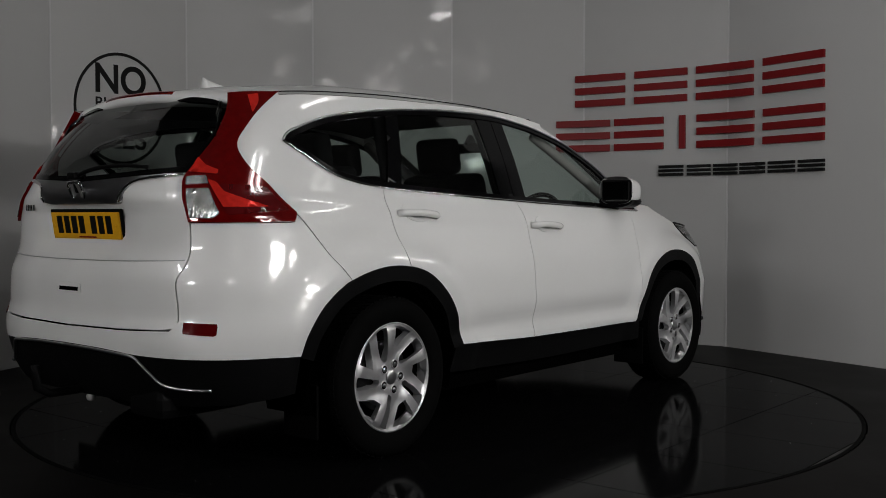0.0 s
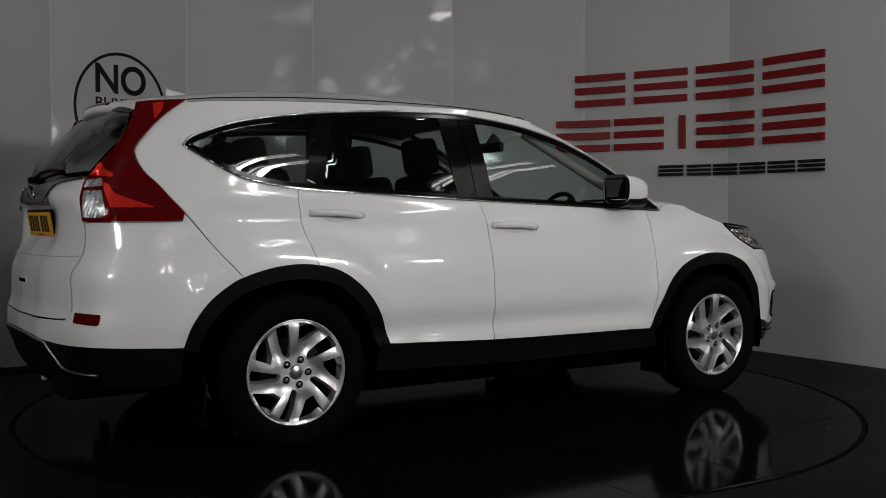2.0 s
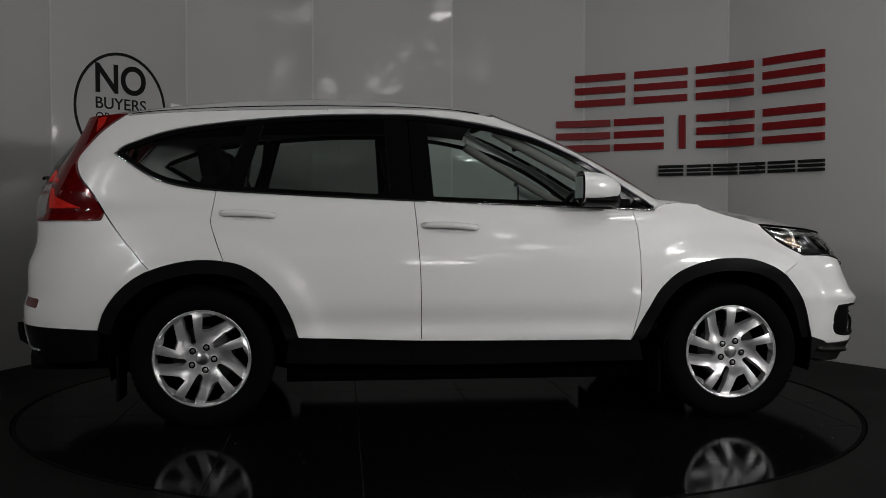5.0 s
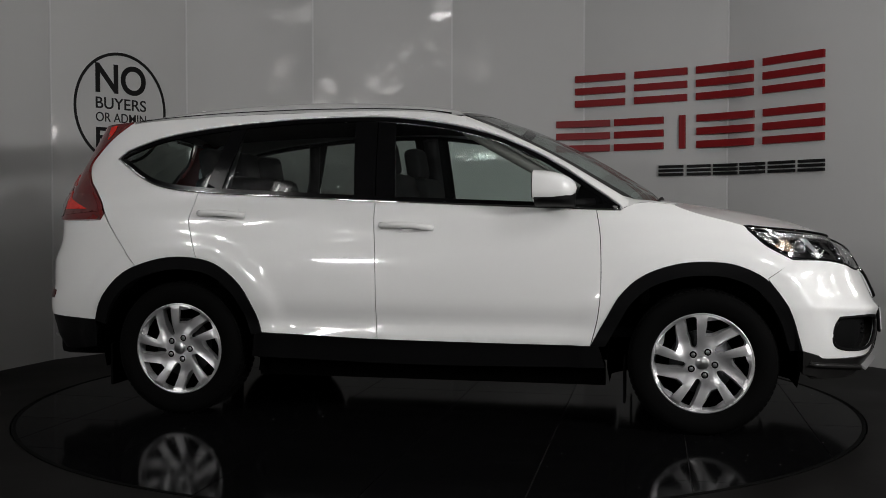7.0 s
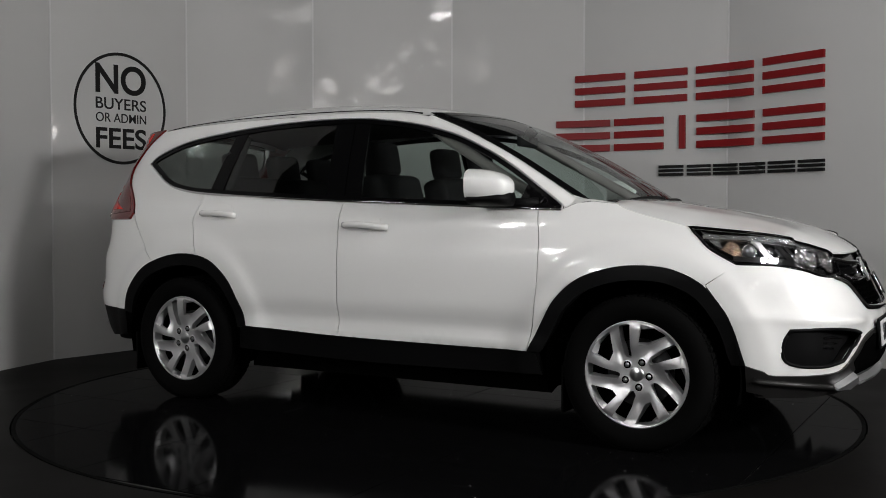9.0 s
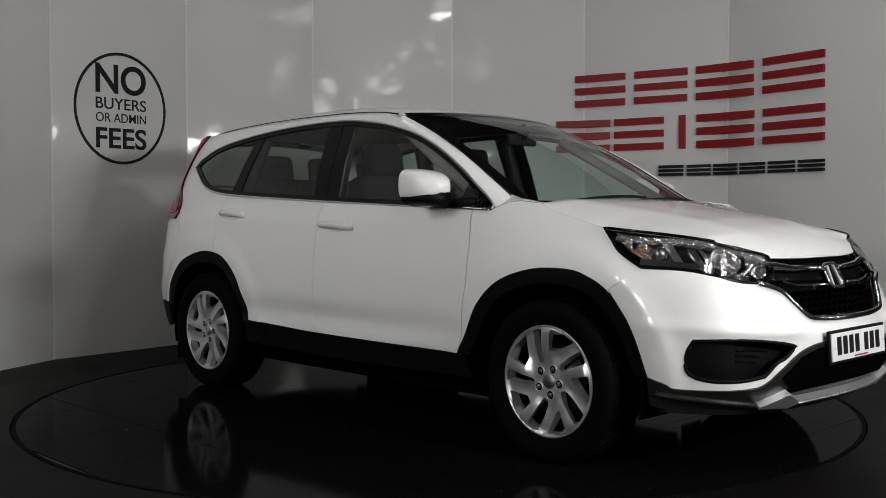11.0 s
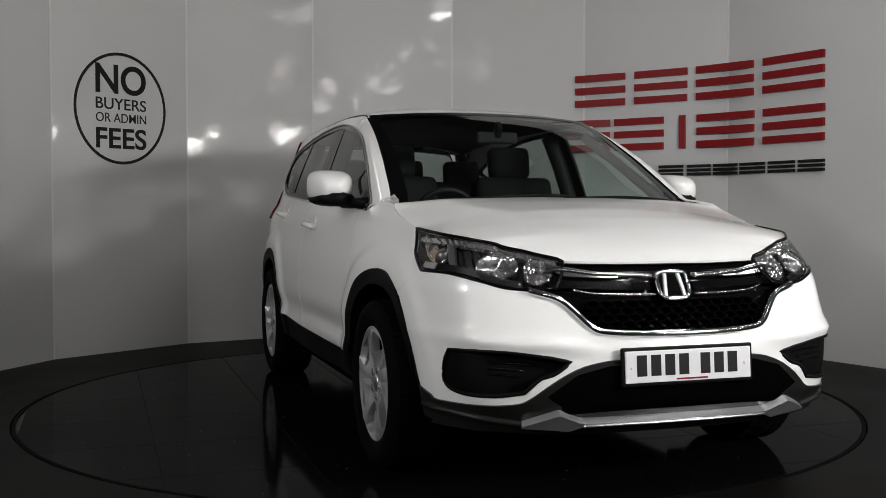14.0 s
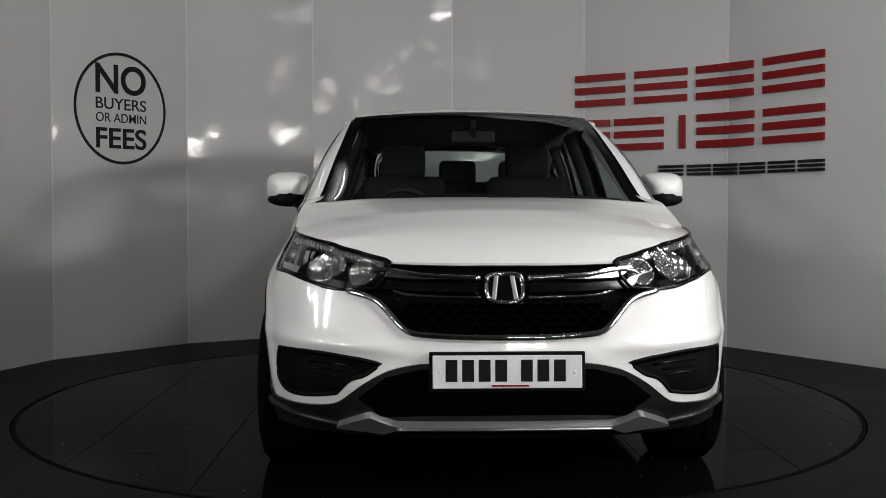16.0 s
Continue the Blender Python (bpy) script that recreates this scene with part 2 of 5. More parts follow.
for y, z, h in ((-5.26, 4.05, .46), (-5.46, 4.0, .42), (-5.5, 3.62, .14), (-5.36, 3.62, .12)):
    panel_light(pose(8.975, y, z, 0, -90, 0), h, .07)

# work lights on stands behind the camera
def work_light(m):
    ob = tagged(empty("work_light"), "twin-head work light on a black tripod stand", "work light", "work lights on stands")
    mesh_part("pole", *tube([(0, 0, .55), (0, 0, 1.2), (0, 0, 1.86)], .018, 10), BLACK, ob)
    for k in range(3):
        q = radians(120 * k + 30)
        mesh_part("leg", *tube([(0, 0, .75), (.28 * math.cos(q), .28 * math.sin(q), .35), (.52 * math.cos(q), .52 * math.sin(q), .015)], .013, 8), BLACK, ob)
    part("crossbar", box_bm((.62, .03, .03), pose(0, 0, 1.86), .006), BLACK, ob)
    for x in (-.2, .2):
        hd = part("head", box_bm((.30, .10, .24), pose(x, -.02, 1.99), .015), BLACK, ob)
        part("lit_glass", box_bm((.25, .012, .19), pose(x, .034, 1.99), .004), GLOW, hd)
    ob.matrix_basis = m
    return ob


light_1 = work_light(pose(1.26, -7.0, .0, 0, 0, 8))
copy_thing(light_1, pose(-3.46, -6.12, -.0, 0, 0, -30))
copy_thing(light_1, pose(3.98, -4.42, 0, 0, 0, 42))

# wall lettering: company name as plain bars
sign = tagged(empty("wall_sign"), "raised red and black bars of a company wall sign", "sign")


def sign_bar(p, q, z0, z1, mat):
    part("bar", slab(p, q, z0, z1, .045, .022, .002), mat, sign)


# letters as plain blocks of three bars: start and end as (panel, share of its width)
ROW_TOP = [((6, .941), (7, .305)), ((7, .374), (7, .735)), ((7, .799), (8, .214)), ((8, .294), (8, .747))]
ROW_MID = [((6, .800), (7, .197)), ((7, .230), (7, .577)), ((7, .805), (8, .222)), ((8, .299), (8, .752))]
ROW_LOW = [((7, .548), (7, .713)), ((7, .740), (7, .896)), ((7, .915), (8, .087)), ((8, .115), (8, .311)), ((8, .342), (8, .540)), ((8, .569), (8, .755))]
for row, low, high, thick, mat in ((ROW_TOP, 1.925, 2.188, .056, SIGN_RED), (ROW_MID, 1.551, 1.812, .056, SIGN_RED), (ROW_LOW, 1.336, 1.421, .022, SIGN_BLACK)):
    for a, b in row:
        for k in range(3):
            z = low + (high - low - thick) * k / 2
            sign_bar(facet(*a), facet(*b), z, z + thick, mat)
sign_bar(facet(7, .685), facet(7, .726), 1.551, 1.815, SIGN_RED)

# round notice: ring and words that can be read
notice = tagged(empty("wall_notice"), "black vinyl ring with bold words on the white wall", "sign")
p0, p1 = CORNER[3], CORNER[4]
d = (p1 - p0) / np.hypot(*(p1 - p0))
centre = p0 + d * .567
face = Matrix.Translation((*centre, 1.817)) @ Matrix.Rotation(math.atan2(d[1], d[0]), 4, "Z") @ Matrix.Rotation(radians(90), 4, "X")
notice.matrix_basis = face
v, f = lathe([(.385, .0), (.385, .003), (.407, .003), (.407, .0)], 96, "z")
v = [(x * .965, y * 1.02, z) for x, y, z in v]
mesh_part("ring", v, f, SIGN_BLACK, notice, smooth=False)
for text, x0, x1, y0, y1, bold in (("NO", -.215, .215, .105, .325, .021), ("BUYERS", -.215, .215, -.01, .075, .009), ("OR ADMIN", -.215, .215, -.105, -.037, .0028), ("FEES", -.215, .215, -.30, -.145, .019)):
    cu = bpy.data.curves.new("words", "FONT")
    cu.body, cu.extrude, cu.offset = text, .0015, bold
    tmp = new("words", cu)
    bpy.context.view_layer.update()
    me = bpy.data.meshes.new_from_object(tmp.evaluated_get(bpy.context.evaluated_depsgraph_get()))
    bpy.data.objects.remove(tmp)
    co = np.array([q.co[:] for q in me.vertices])
    lo, hi = co.min(0), co.max(0)
    for q in me.vertices:
        q.co = (x0 + (q.co.x - lo[0]) / (hi[0] - lo[0]) * (x1 - x0), y0 + (q.co.y - lo[1]) / (hi[1] - lo[1]) * (y1 - y0), q.co.z + .0018)
    me.materials.clear()
    me.materials.append(SIGN_BLACK)
    # one object for each letter
    bm = bmesh.new()
    bm.from_mesh(me)
    left = set(bm.verts)
    islands = []
    while left:
        todo, seen = [left.pop()], []
        while todo:
            w = todo.pop()
            seen.append(w)
            for e in w.link_edges:
                o = e.other_vert(w)
                if o in left:
                    left.remove(o)
                    todo.append(o)
        islands.append(seen)
    for isl in islands:
        idx = {w: k for k, w in enumerate(isl)}
        faces = {fc for w in isl for fc in w.link_faces}
        mesh_part("letter", [w.co[:] for w in isl], [[idx[w] for w in fc.verts] for fc in sorted(faces, key=lambda q: q.index)], SIGN_BLACK, notice, smooth=False)
    bm.free()

# bulkhead lamps on the far wall
def bulkhead(m):
    ob = tagged(empty("bulkhead_lamp"), "small twin bulkhead lamp on the grey wall", "wall lamp", "bulkhead lamps on the wall")
    part("base", box_bm((.08, .62, .22), pose(.02, 0, 0), .02), STEEL, ob)
    for y in (-.15, .15):
        bm2 = bmesh.new()
        bmesh.ops.create_uvsphere(bm2, u_segments=16, v_segments=10, radius=.11, matrix=pose(-.06, y, 0) @ Matrix.Diagonal((.6, 1, 1, 1)))
        part("globe", bm2, GLOBE, ob, smooth=True)
    ob.matrix_basis = m
    return ob


first = bulkhead(pose(8.94, -5.15, 2.70))
for q in (pose(8.94, -7.1, 2.75), pose(8.94, -7.9, 2.50), pose(8.94, -.35, 2.48), pose(8.94, .45, 2.50)):
    copy_thing(first, q)

# ---- turntable ----
table = tagged(empty("turntable"), "round car turntable of glossy black tiles set in the floor", "turntable")
v, f = lathe([(0.001, -.05), (R_TABLE, -.05), (R_TABLE, -.001), (R_TABLE - .012, -.001), (R_TABLE - .012, -.004), (0.001, -.004)], 128, "z")
mesh_part("disc", v, f, GROUT, table, smooth=False)
# dark ring laid over the rim, paints the shade of the gap there
v, f = lathe([(R_TABLE - .015, -.004), (R_TABLE - .015, .0012), (R_TABLE + .004, .0012), (R_TABLE + .004, -.004)], 128, "z")
mesh_part("edge_seal", v, [tuple(reversed(q)) for q in f], RUBBER, table, "near-black ring for the shade in the gap around the table", smooth=False)


def clip(poly, keep):
    out = []
    for i, p in enumerate(poly):
        q = poly[i - 1]
        a, b = keep(q), keep(p)
        if (a >= 0) != (b >= 0):
            t = a / (a - b)
            out.append((q[0] + t * (p[0] - q[0]), q[1] + t * (p[1] - q[1])))
        if b >= 0:
            out.append(p)
    return out


RING = [((R_TABLE - .016) * math.cos(2 * math.pi * k / 160), (R_TABLE - .016) * math.sin(2 * math.pi * k / 160)) for k in range(160)]
S = .6
for i in range(-4, 4):
    for j in range(-4, 4):
        x0, y0, g = i * S + .13, j * S + .21, .0022
        poly = RING
        for fn in (lambda p: p[0] - x0 - g, lambda p: x0 + S - g - p[0], lambda p: p[1] - y0 - g, lambda p: y0 + S - g - p[1]):
            poly = clip(poly, fn) if poly else poly
        if len(poly) < 3:
            continue
        n = len(poly)
        vv = [(x, y, 0) for x, y in poly] + [(x, y, -.0045) for x, y in poly]
        ff = [tuple(range(n))] + [(k, k + n, (k + 1) % n + n, (k + 1) % n) for k in range(n)]
        mesh_part("tile", vv, ff, TILE, table, smooth=False)
# ---- the car: its skin as one smooth function ----
from mathutils.geometry import delaunay_2d_cdt

PLAN = [(-2.20, 0), (-2.193, -.22), (-2.180, -.43), (-2.100, -.69), (-1.94, -.835), (-1.66, -.910), (-1.2, -.945), (-.2, -.95), (.9, -.94),
        (1.4, -.93), (1.75, -.905), (1.97, -.855), (2.135, -.755), (2.217, -.60), (2.258, -.43), (2.292, -.2), (2.30, 0)]


def spline(points, n=24):
    """Catmull-Rom curve through the points."""
    p = np.asarray(points, float)
    p = np.vstack([2 * p[0] - p[1], p, 2 * p[-1] - p[-2]])
    t = np.linspace(0, 1, n, endpoint=False)[:, None]
    out = [.5 * (2 * b + (c - a) * t + (2 * a - 5 * b + 4 * c - d) * t ** 2 + (3 * b - a - 3 * c + d) * t ** 3)
           for a, b, c, d in zip(p, p[1:], p[2:], p[3:])]
    return np.vstack(out + [p[-2:-1]])


def soft_curve(xs, ys):
    """A smooth function through points, made by blurring the straight joins."""
    g = np.linspace(xs[0], xs[-1], 600)
    y = np.interp(g, xs, ys)
    k = np.exp(-np.linspace(-2, 2, 41) ** 2)
    k /= k.sum()
    pad = np.concatenate([2 * y[0] - y[20:0:-1], y, 2 * y[-1] - y[-2:-22:-1]])
    y = np.convolve(pad, k, "valid")
    return lambda q: np.interp(q, g, y)


CURVE = spline(PLAN)
ARC = np.concatenate([[0], np.cumsum(np.hypot(*np.diff(CURVE, axis=0).T))])
LENGTH = ARC[-1]
_g = np.gradient(CURVE, ARC, axis=0)
_g[0], _g[-1] = (0, -1), (0, 1)
NORMAL = np.stack([_g[:, 1], -_g[:, 0]], 1) / np.hypot(*_g.T)[:, None]
side_in = soft_curve([.20, .42, .60, .75, .90, 1.0, 1.05, 1.09, 1.30, 1.50, 1.58, 1.64], [.05, .018, .0, .006, .022, .040, .066, .100, .165, .245, .285, .34])
front_in = soft_curve([.15, .28, .36, .45, .55, .62, .70, .78, .86, .92, 1.0], [.16, .08, .02, .0, .0, .015, .05, .085, .135, .21, .34])
rear_in = soft_curve([.20, .35, .50, .58, .63, .72, .79, .84, .89, .95, 1.03, 1.08, 1.30, 1.50, 1.62], [.14, .04, .0, .0, .022, .022, .026, .05, .066, .070, .072, .088, .208, .358, .46])


def ease(a, b, x):
    t = np.clip((x - a) / (b - a), 0, 1)
    return t * t * (3 - 2 * t)


def skin(a, z, out=0.0):
    """Body surface at arc length a along the right half of the plan curve, at height z."""
    a, z = np.asarray(a, float), np.asarray(z, float)
    x, y = np.interp(a, ARC, CURVE[:, 0]), np.interp(a, ARC, CURVE[:, 1])
    nx, ny = np.interp(a, ARC, NORMAL[:, 0]), np.interp(a, ARC, NORMAL[:, 1])
    side = side_in(z) + .075 * ease(.9, 1.7, x) * ease(.75, 1.0, z)
    # shallow character line and a scoop above the sill along the doors
    door = ease(-1.1, -.6, x) * (1 - ease(.7, 1.1, x))
    side = side + door * (.014 * np.exp(-((z - .50) / .05) ** 2) - .009 * np.exp(-((z - .43) / .03) ** 2))
    side = side + .005 * np.tanh((z - .86) / .03) * ease(-1.55, -1.0, x) * (1 - ease(1.0, 1.5, x))
    # swelling over the wheels
    for xc in (-1.222, 1.407):
        r = np.hypot(x - xc, z - .34)
        side = side - (.014 * np.exp(-((r - .50) / .07) ** 2) + .008 * np.exp(-((r - .56) / .035) ** 2)) * (1 - ease(.85, 1.0, z))
    # recess for the rear plate
    recess = .045 * np.exp(-(y / .40) ** 4) * np.exp(-((z - .985) / .095) ** 4)
    # rear screen and garnish are strongly crowned
    crown = (.036 * ease(1.03, 1.11, z) * (1 - np.clip(np.abs(y) / .70, 0, 1) ** 6) + .036 * ease(1.14, 1.28, z) * (1 - np.clip(np.abs(y) / .62, 0, 1) ** 2)) * (1 - ease(1.30, 1.57, z))
    end = np.where(nx > 0, front_in(z), rear_in(z) + recess - crown)
    w = ease(0, 1, np.abs(nx))
    # sharp fold across the front corners, level with the fog lamps' top
    fold = np.where(nx > 0, .022 * np.exp(-((z - .585 - .05 * (np.abs(y) - .6)) / .024) ** 2) * ease(.30, .50, np.abs(y)), 0)
    d = side * (1 - w) + (end - fold) * w - out
    return np.stack([x - nx * d, y - ny * d, z + 0 * x], -1)


def arc_x(x, z):
    x, z = np.broadcast_arrays(np.asarray(x, float), np.asarray(z, float))
    a = np.interp(x, CURVE[:, 0], ARC)
    for _ in range(14):
        e = .004
        p0, p1 = skin(a, z)[..., 0], skin(a + e, z)[..., 0]
        a = np.clip(a + .8 * (x - p0) / np.maximum((p1 - p0) / e, .25), 0, LENGTH)
    return a


def side_chart(uv, out=0.0):
    """(x, z) of the right side."""
    uv = np.asarray(uv, float)
    return skin(arc_x(uv[:, 0], uv[:, 1]), uv[:, 1], out)


def ring_chart(front):
    """(b, z): b is the signed arc from the front or rear centre; the right side is below 0 in front, above 0 behind."""
    def chart(uv, out=0.0):
        uv = np.asarray(uv, float)
        b = np.abs(uv[:, 0])
        p = skin(LENGTH - b if front else b, uv[:, 1], out)
        return p * np.stack([np.ones_like(b), np.where((uv[:, 0] > 0) == front, -1, 1), np.ones_like(b)], 1)
    return chart


front_chart, rear_chart = ring_chart(True), ring_chart(False)


def by_y(front, pts):
    """Right-hand (y, z) as seen from the end, to (b, z)."""
    s = np.linspace(0, LENGTH * .32, 500)
    out = []
    for y, z in pts:
        p = skin(LENGTH - s if front else s, np.full(500, z))
        out.append((np.interp(abs(y), np.maximum.accumulate(-p[:, 1]), s) * (-1 if (y <= 0) == front else 1), z))
    return np.array(out)


def by_x(front, pts):
    """Right-hand (x, z) as seen from the side, to (b, z)."""
    p = np.asarray(pts, float)
    a = arc_x(p[:, 0], p[:, 1])
    return np.stack([-(LENGTH - a) if front else a, p[:, 1]], 1)


def line(pts, ds=.02, curved=True):
    """Points spaced evenly on a curve or on straight joins."""
    p = spline(pts, 12) if curved and len(pts) > 2 else np.asarray(pts, float)
    s = np.concatenate([[0], np.cumsum(np.hypot(*np.diff(p, axis=0).T))])
    n = max(2, int(s[-1] / ds) + 1)
    q = np.linspace(0, s[-1], n)
    return np.stack([np.interp(q, s, p[:, 0]), np.interp(q, s, p[:, 1])], 1)


def loop(*lines):
    """Lines joined end to end into a closed outline."""
    out = []
    for l in lines:
        for p in l:
            if not out or np.hypot(*(np.asarray(p) - out[-1])) > .003:
                out.append(np.asarray(p, float))
    if np.hypot(*(out[0] - out[-1])) < .003:
        out.pop()
    p = np.array(out)
    area = .5 * np.sum(p[:, 0] * np.roll(p[:, 1], -1) - np.roll(p[:, 0], -1) * p[:, 1])
    return p if area > 0 else p[::-1]


def shrink(p, g):
    t = np.roll(p, -1, 0) - np.roll(p, 1, 0)
    n = np.stack([-t[:, 1], t[:, 0]], 1) / (np.linalg.norm(t, axis=1)[:, None] + 1e-9)
    return p + n * g


def inside(p, q):
    x, y = q[:, 0:1], q[:, 1:2]
    a, b = p, np.roll(p, -1, 0)
    c = (a[None, :, 1] > y) != (b[None, :, 1] > y)
    xi = (b[None, :, 0] - a[None, :, 0]) * (y - a[None, :, 1]) / (b[None, :, 1] - a[None, :, 1] + 1e-12) + a[None, :, 0]
    return (np.sum(c & (x < xi), 1) % 2) == 1


def sheet(outline, chart, ds=.03, holes=(), gap=.002, rim=.014, out=0.0, drop=None):
    """Verts and faces of a trimmed piece of the skin with turned-in edges."""
    loops = [shrink(outline, gap)] + [shrink(h, -gap) for h in holes]
    pts = np.vstack(loops)
    edges, k = [], 0
    for l in loops:
        n = len(l)
        edges += [(k + i, k + (i + 1) % n) for i in range(n)]
        k += n
    lo, hi = pts.min(0), pts.max(0)
    gx, gy = np.meshgrid(np.arange(lo[0] + ds / 2, hi[0], ds), np.arange(lo[1] + ds / 2, hi[1], ds))
    gp = np.stack([gx.ravel(), gy.ravel()], 1)
    ok = inside(loops[0], gp)
    for h in loops[1:]:
        ok &= ~inside(h, gp)
    gp = gp[ok]
    if len(gp):
        dist = np.min(np.hypot(gp[:, None, 0] - pts[None, :, 0], gp[:, None, 1] - pts[None, :, 1]), 1)
        gp = gp[dist > ds * .45]
    allp = np.vstack([pts, gp])
    co, _, tri, *_ = delaunay_2d_cdt([Vector(q) for q in allp], edges, [], 0, 1e-6)
    co = np.array([q[:] for q in co])
    tri = np.array([t for t in tri if len(t) == 3])
    mid = co[tri].mean(1)
    ok = inside(loops[0], mid)
    for h in loops[1:]:
        ok &= ~inside(h, mid)
    tri = tri[ok]
    a2 = (co[tri[:, 1]] - co[tri[:, 0]])
    b2 = (co[tri[:, 2]] - co[tri[:, 0]])
    area = a2[:, 0] * b2[:, 1] - a2[:, 1] * b2[:, 0]
    tri[area < 0] = tri[area < 0][:, ::-1]
    tri = tri[np.abs(area) > 1e-9]
    P = chart(co, out)
    faces = [tuple(t) for t in tri]
    e = .003
    verts = [P]
    k = len(P)
    for l in loops:
        p = chart(l, out)
        n = np.cross(chart(l + (e, 0), out) - p, chart(l + (0, e), out) - p)
        n /= np.linalg.norm(n, axis=1)[:, None] + 1e-12
        if drop is not None:
            n = np.tile(-np.asarray(drop, float), (len(l), 1))
        verts += [p, p - n * rim]
        m = len(l)
        faces += [(k + i, k + m + i, k + m + (i + 1) % m, k + (i + 1) % m) for i in range(m)]
        k += 2 * m
    return np.vstack(verts), faces


car = tagged(empty("car"), "pearl white five-door family SUV with black cladding on the turntable", "car")


def both(name, shape, mat, label="", parent=None, smooth=True):
    r = mesh_part(name, *shape, mat, parent or car, label, smooth)
    l = mesh_part(name, *shape, mat, parent or car, label, smooth, flip_y=True)
    return r, l


def trim(chart, pts, r, out=.004, flat=1.0, ds=.03, curved=True):
    """A rod laid along a line on the skin."""
    return tube(chart(line(pts, ds, curved), out), r, 8, flat)


# outlines on the side, (x, z)
DLO_LOW = [(-1.653, 1.328), (-1.56, 1.27), (-1.466, 1.214), (-1.358, 1.176), (-1.157, 1.148), (-.7, 1.122), (-.196, 1.098), (.4, 1.075), (1.027, 1.052)]
DLO_UP = [(-1.653, 1.328), (-1.63, 1.355), (-1.572, 1.385), (-1.372, 1.449), (-1.049, 1.498), (-.638, 1.531), (-.253, 1.537), (-.05, 1.522), (.182, 1.487), (.416, 1.424), (.617, 1.336),
          (.758, 1.256), (.896, 1.164), (1.0, 1.092), (1.036, 1.064), (1.027, 1.052)]
DLO = loop(line(DLO_LOW), line(DLO_UP)[::-1])
ROOF_EDGE = [(-1.86, 1.47), (-1.6, 1.523), (-1.3, 1.545), (-.9, 1.56), (-.5, 1.565), (-.2, 1.565), (.05, 1.553), (.25, 1.524)]
B_CUT = [(-.190, 1.1), (-.165, .75), (-.160, .412)]
C_CUT = [(-1.157, 1.148), (-1.172, 1.04), (-1.172, .974), (-1.112, .806)]
A_CUT = [(.913, 1.056), (.934, .921), (.939, .708), (.926, .548), (.891, .404)]
R_ARCH = [(-1.71, .47), (-1.675, .57), (-1.603, .667), (-1.50, .744), (-1.334, .798), (-1.173, .811), (-1.014, .780), (-.887, .688), (-.81, .574), (-.757, .434)]
F_ARCH = [(.891, .404), (.971, .549), (1.036, .656), (1.14, .745), (1.294, .798), (1.447, .809), (1.574, .790), (1.70, .723), (1.80, .586), (1.858, .40)]
SILL = [(-.757, .434), (-.45, .422), (-.16, .412), (.4, .406), (.891, .404)]


def cut(curve, a, b):
    """The stretch of a line between the points nearest to a and b."""
    l = line(curve)
    i, j = (int(np.argmin(np.hypot(*(l - q).T))) for q in (a, b))
    return l[i:j + 1] if i <= j else l[j:i + 1][::-1]


fd = loop(cut(DLO_LOW, (-.19, 1.1), (.913, 1.056)), line(A_CUT), cut(SILL, (.891, .404), (-.16, .412)), line(B_CUT)[::-1])
rd = loop(cut(DLO_LOW, (-1.157, 1.148), (-.19, 1.1)), line(B_CUT), cut(SILL, (-.16, .412), (-.757, .434)), cut(R_ARCH, (-.757, .434), (-1.112, .803)), line(C_CUT)[::-1])
front_doors = both("front_door", sheet(fd, side_chart), PAINT)
rear_doors = both("rear_door", sheet(rd, side_chart), PAINT)
# rear quarter with the D pillar
TAIL_OUT = [(-1.684, 1.04), (-1.766, 1.150), (-1.820, 1.212), (-1.846, 1.281), (-1.835, 1.324), (-1.800, 1.369), (-1.722, 1.450), (-1.607, 1.535)]
q_top = cut(ROOF_EDGE, (-1.605, 1.522), (-.62, 1.563))
quarter = loop(q_top, [(-.62, 1.535)], cut(DLO_UP, (-.62, 1.531), (-1.653, 1.328)), cut(DLO_LOW, (-1.653, 1.328), (-1.157, 1.148)), line(C_CUT), cut(R_ARCH, (-1.112, .803), (-1.46, .760)),
               line([(-1.46, .762), (-1.58, .90), (-1.684, 1.04)]), line(TAIL_OUT))
both("rear_quarter_panel", sheet(quarter, side_chart, .02), PAINT)
# cant rail over the doors
rail = loop(cut(ROOF_EDGE, (-.62, 1.563), (.25, 1.518)), [(.25, 1.468)], cut(DLO_UP, (.235, 1.475), (-.62, 1.531)))
both("cant_rail", sheet(rail, side_chart, .02, gap=0), PAINT)
# fender
HOOD_SIDE = [(1.275, 1.078), (1.32, 1.056), (1.40, 1.030), (1.50, 1.004), (1.60, .977)]
fender = loop(line(A_CUT)[::-1], [(.913, 1.056), (1.02, 1.052), (1.05, 1.066), (1.09, 1.084), (1.16, 1.092), (1.27, 1.080)], line(HOOD_SIDE), line([(1.60, .977), (1.655, .925), (1.704, .882), (1.827, .822)]),
              line([(1.827, .822), (1.701, .735)]), cut(F_ARCH, (1.70, .723), (.891, .404)))
both("front_wing", sheet(fender, side_chart, .02), PAINT)
# black arch trims and sills
for name, arch in (("wheel_arch_trim", R_ARCH), ("wheel_arch_trim", F_ARCH)):
    o = line(arch)
    xc = -1.222 if arch is R_ARCH else 1.407
    inn = np.array([(xc + (x - xc) * .875, .34 + (z - .34) * .865 if z > .42 else z) for x, z in o])
    both(name, sheet(loop(o, inn[::-1]), side_chart, .02, gap=0, rim=.10, out=.006), BLACK, "matt black wheel arch trim")
sill = loop(line(SILL), [(.93, .40), (.96, .30)], line([(.96, .30), (.0, .29), (-.82, .31)]), [(-.80, .43)])
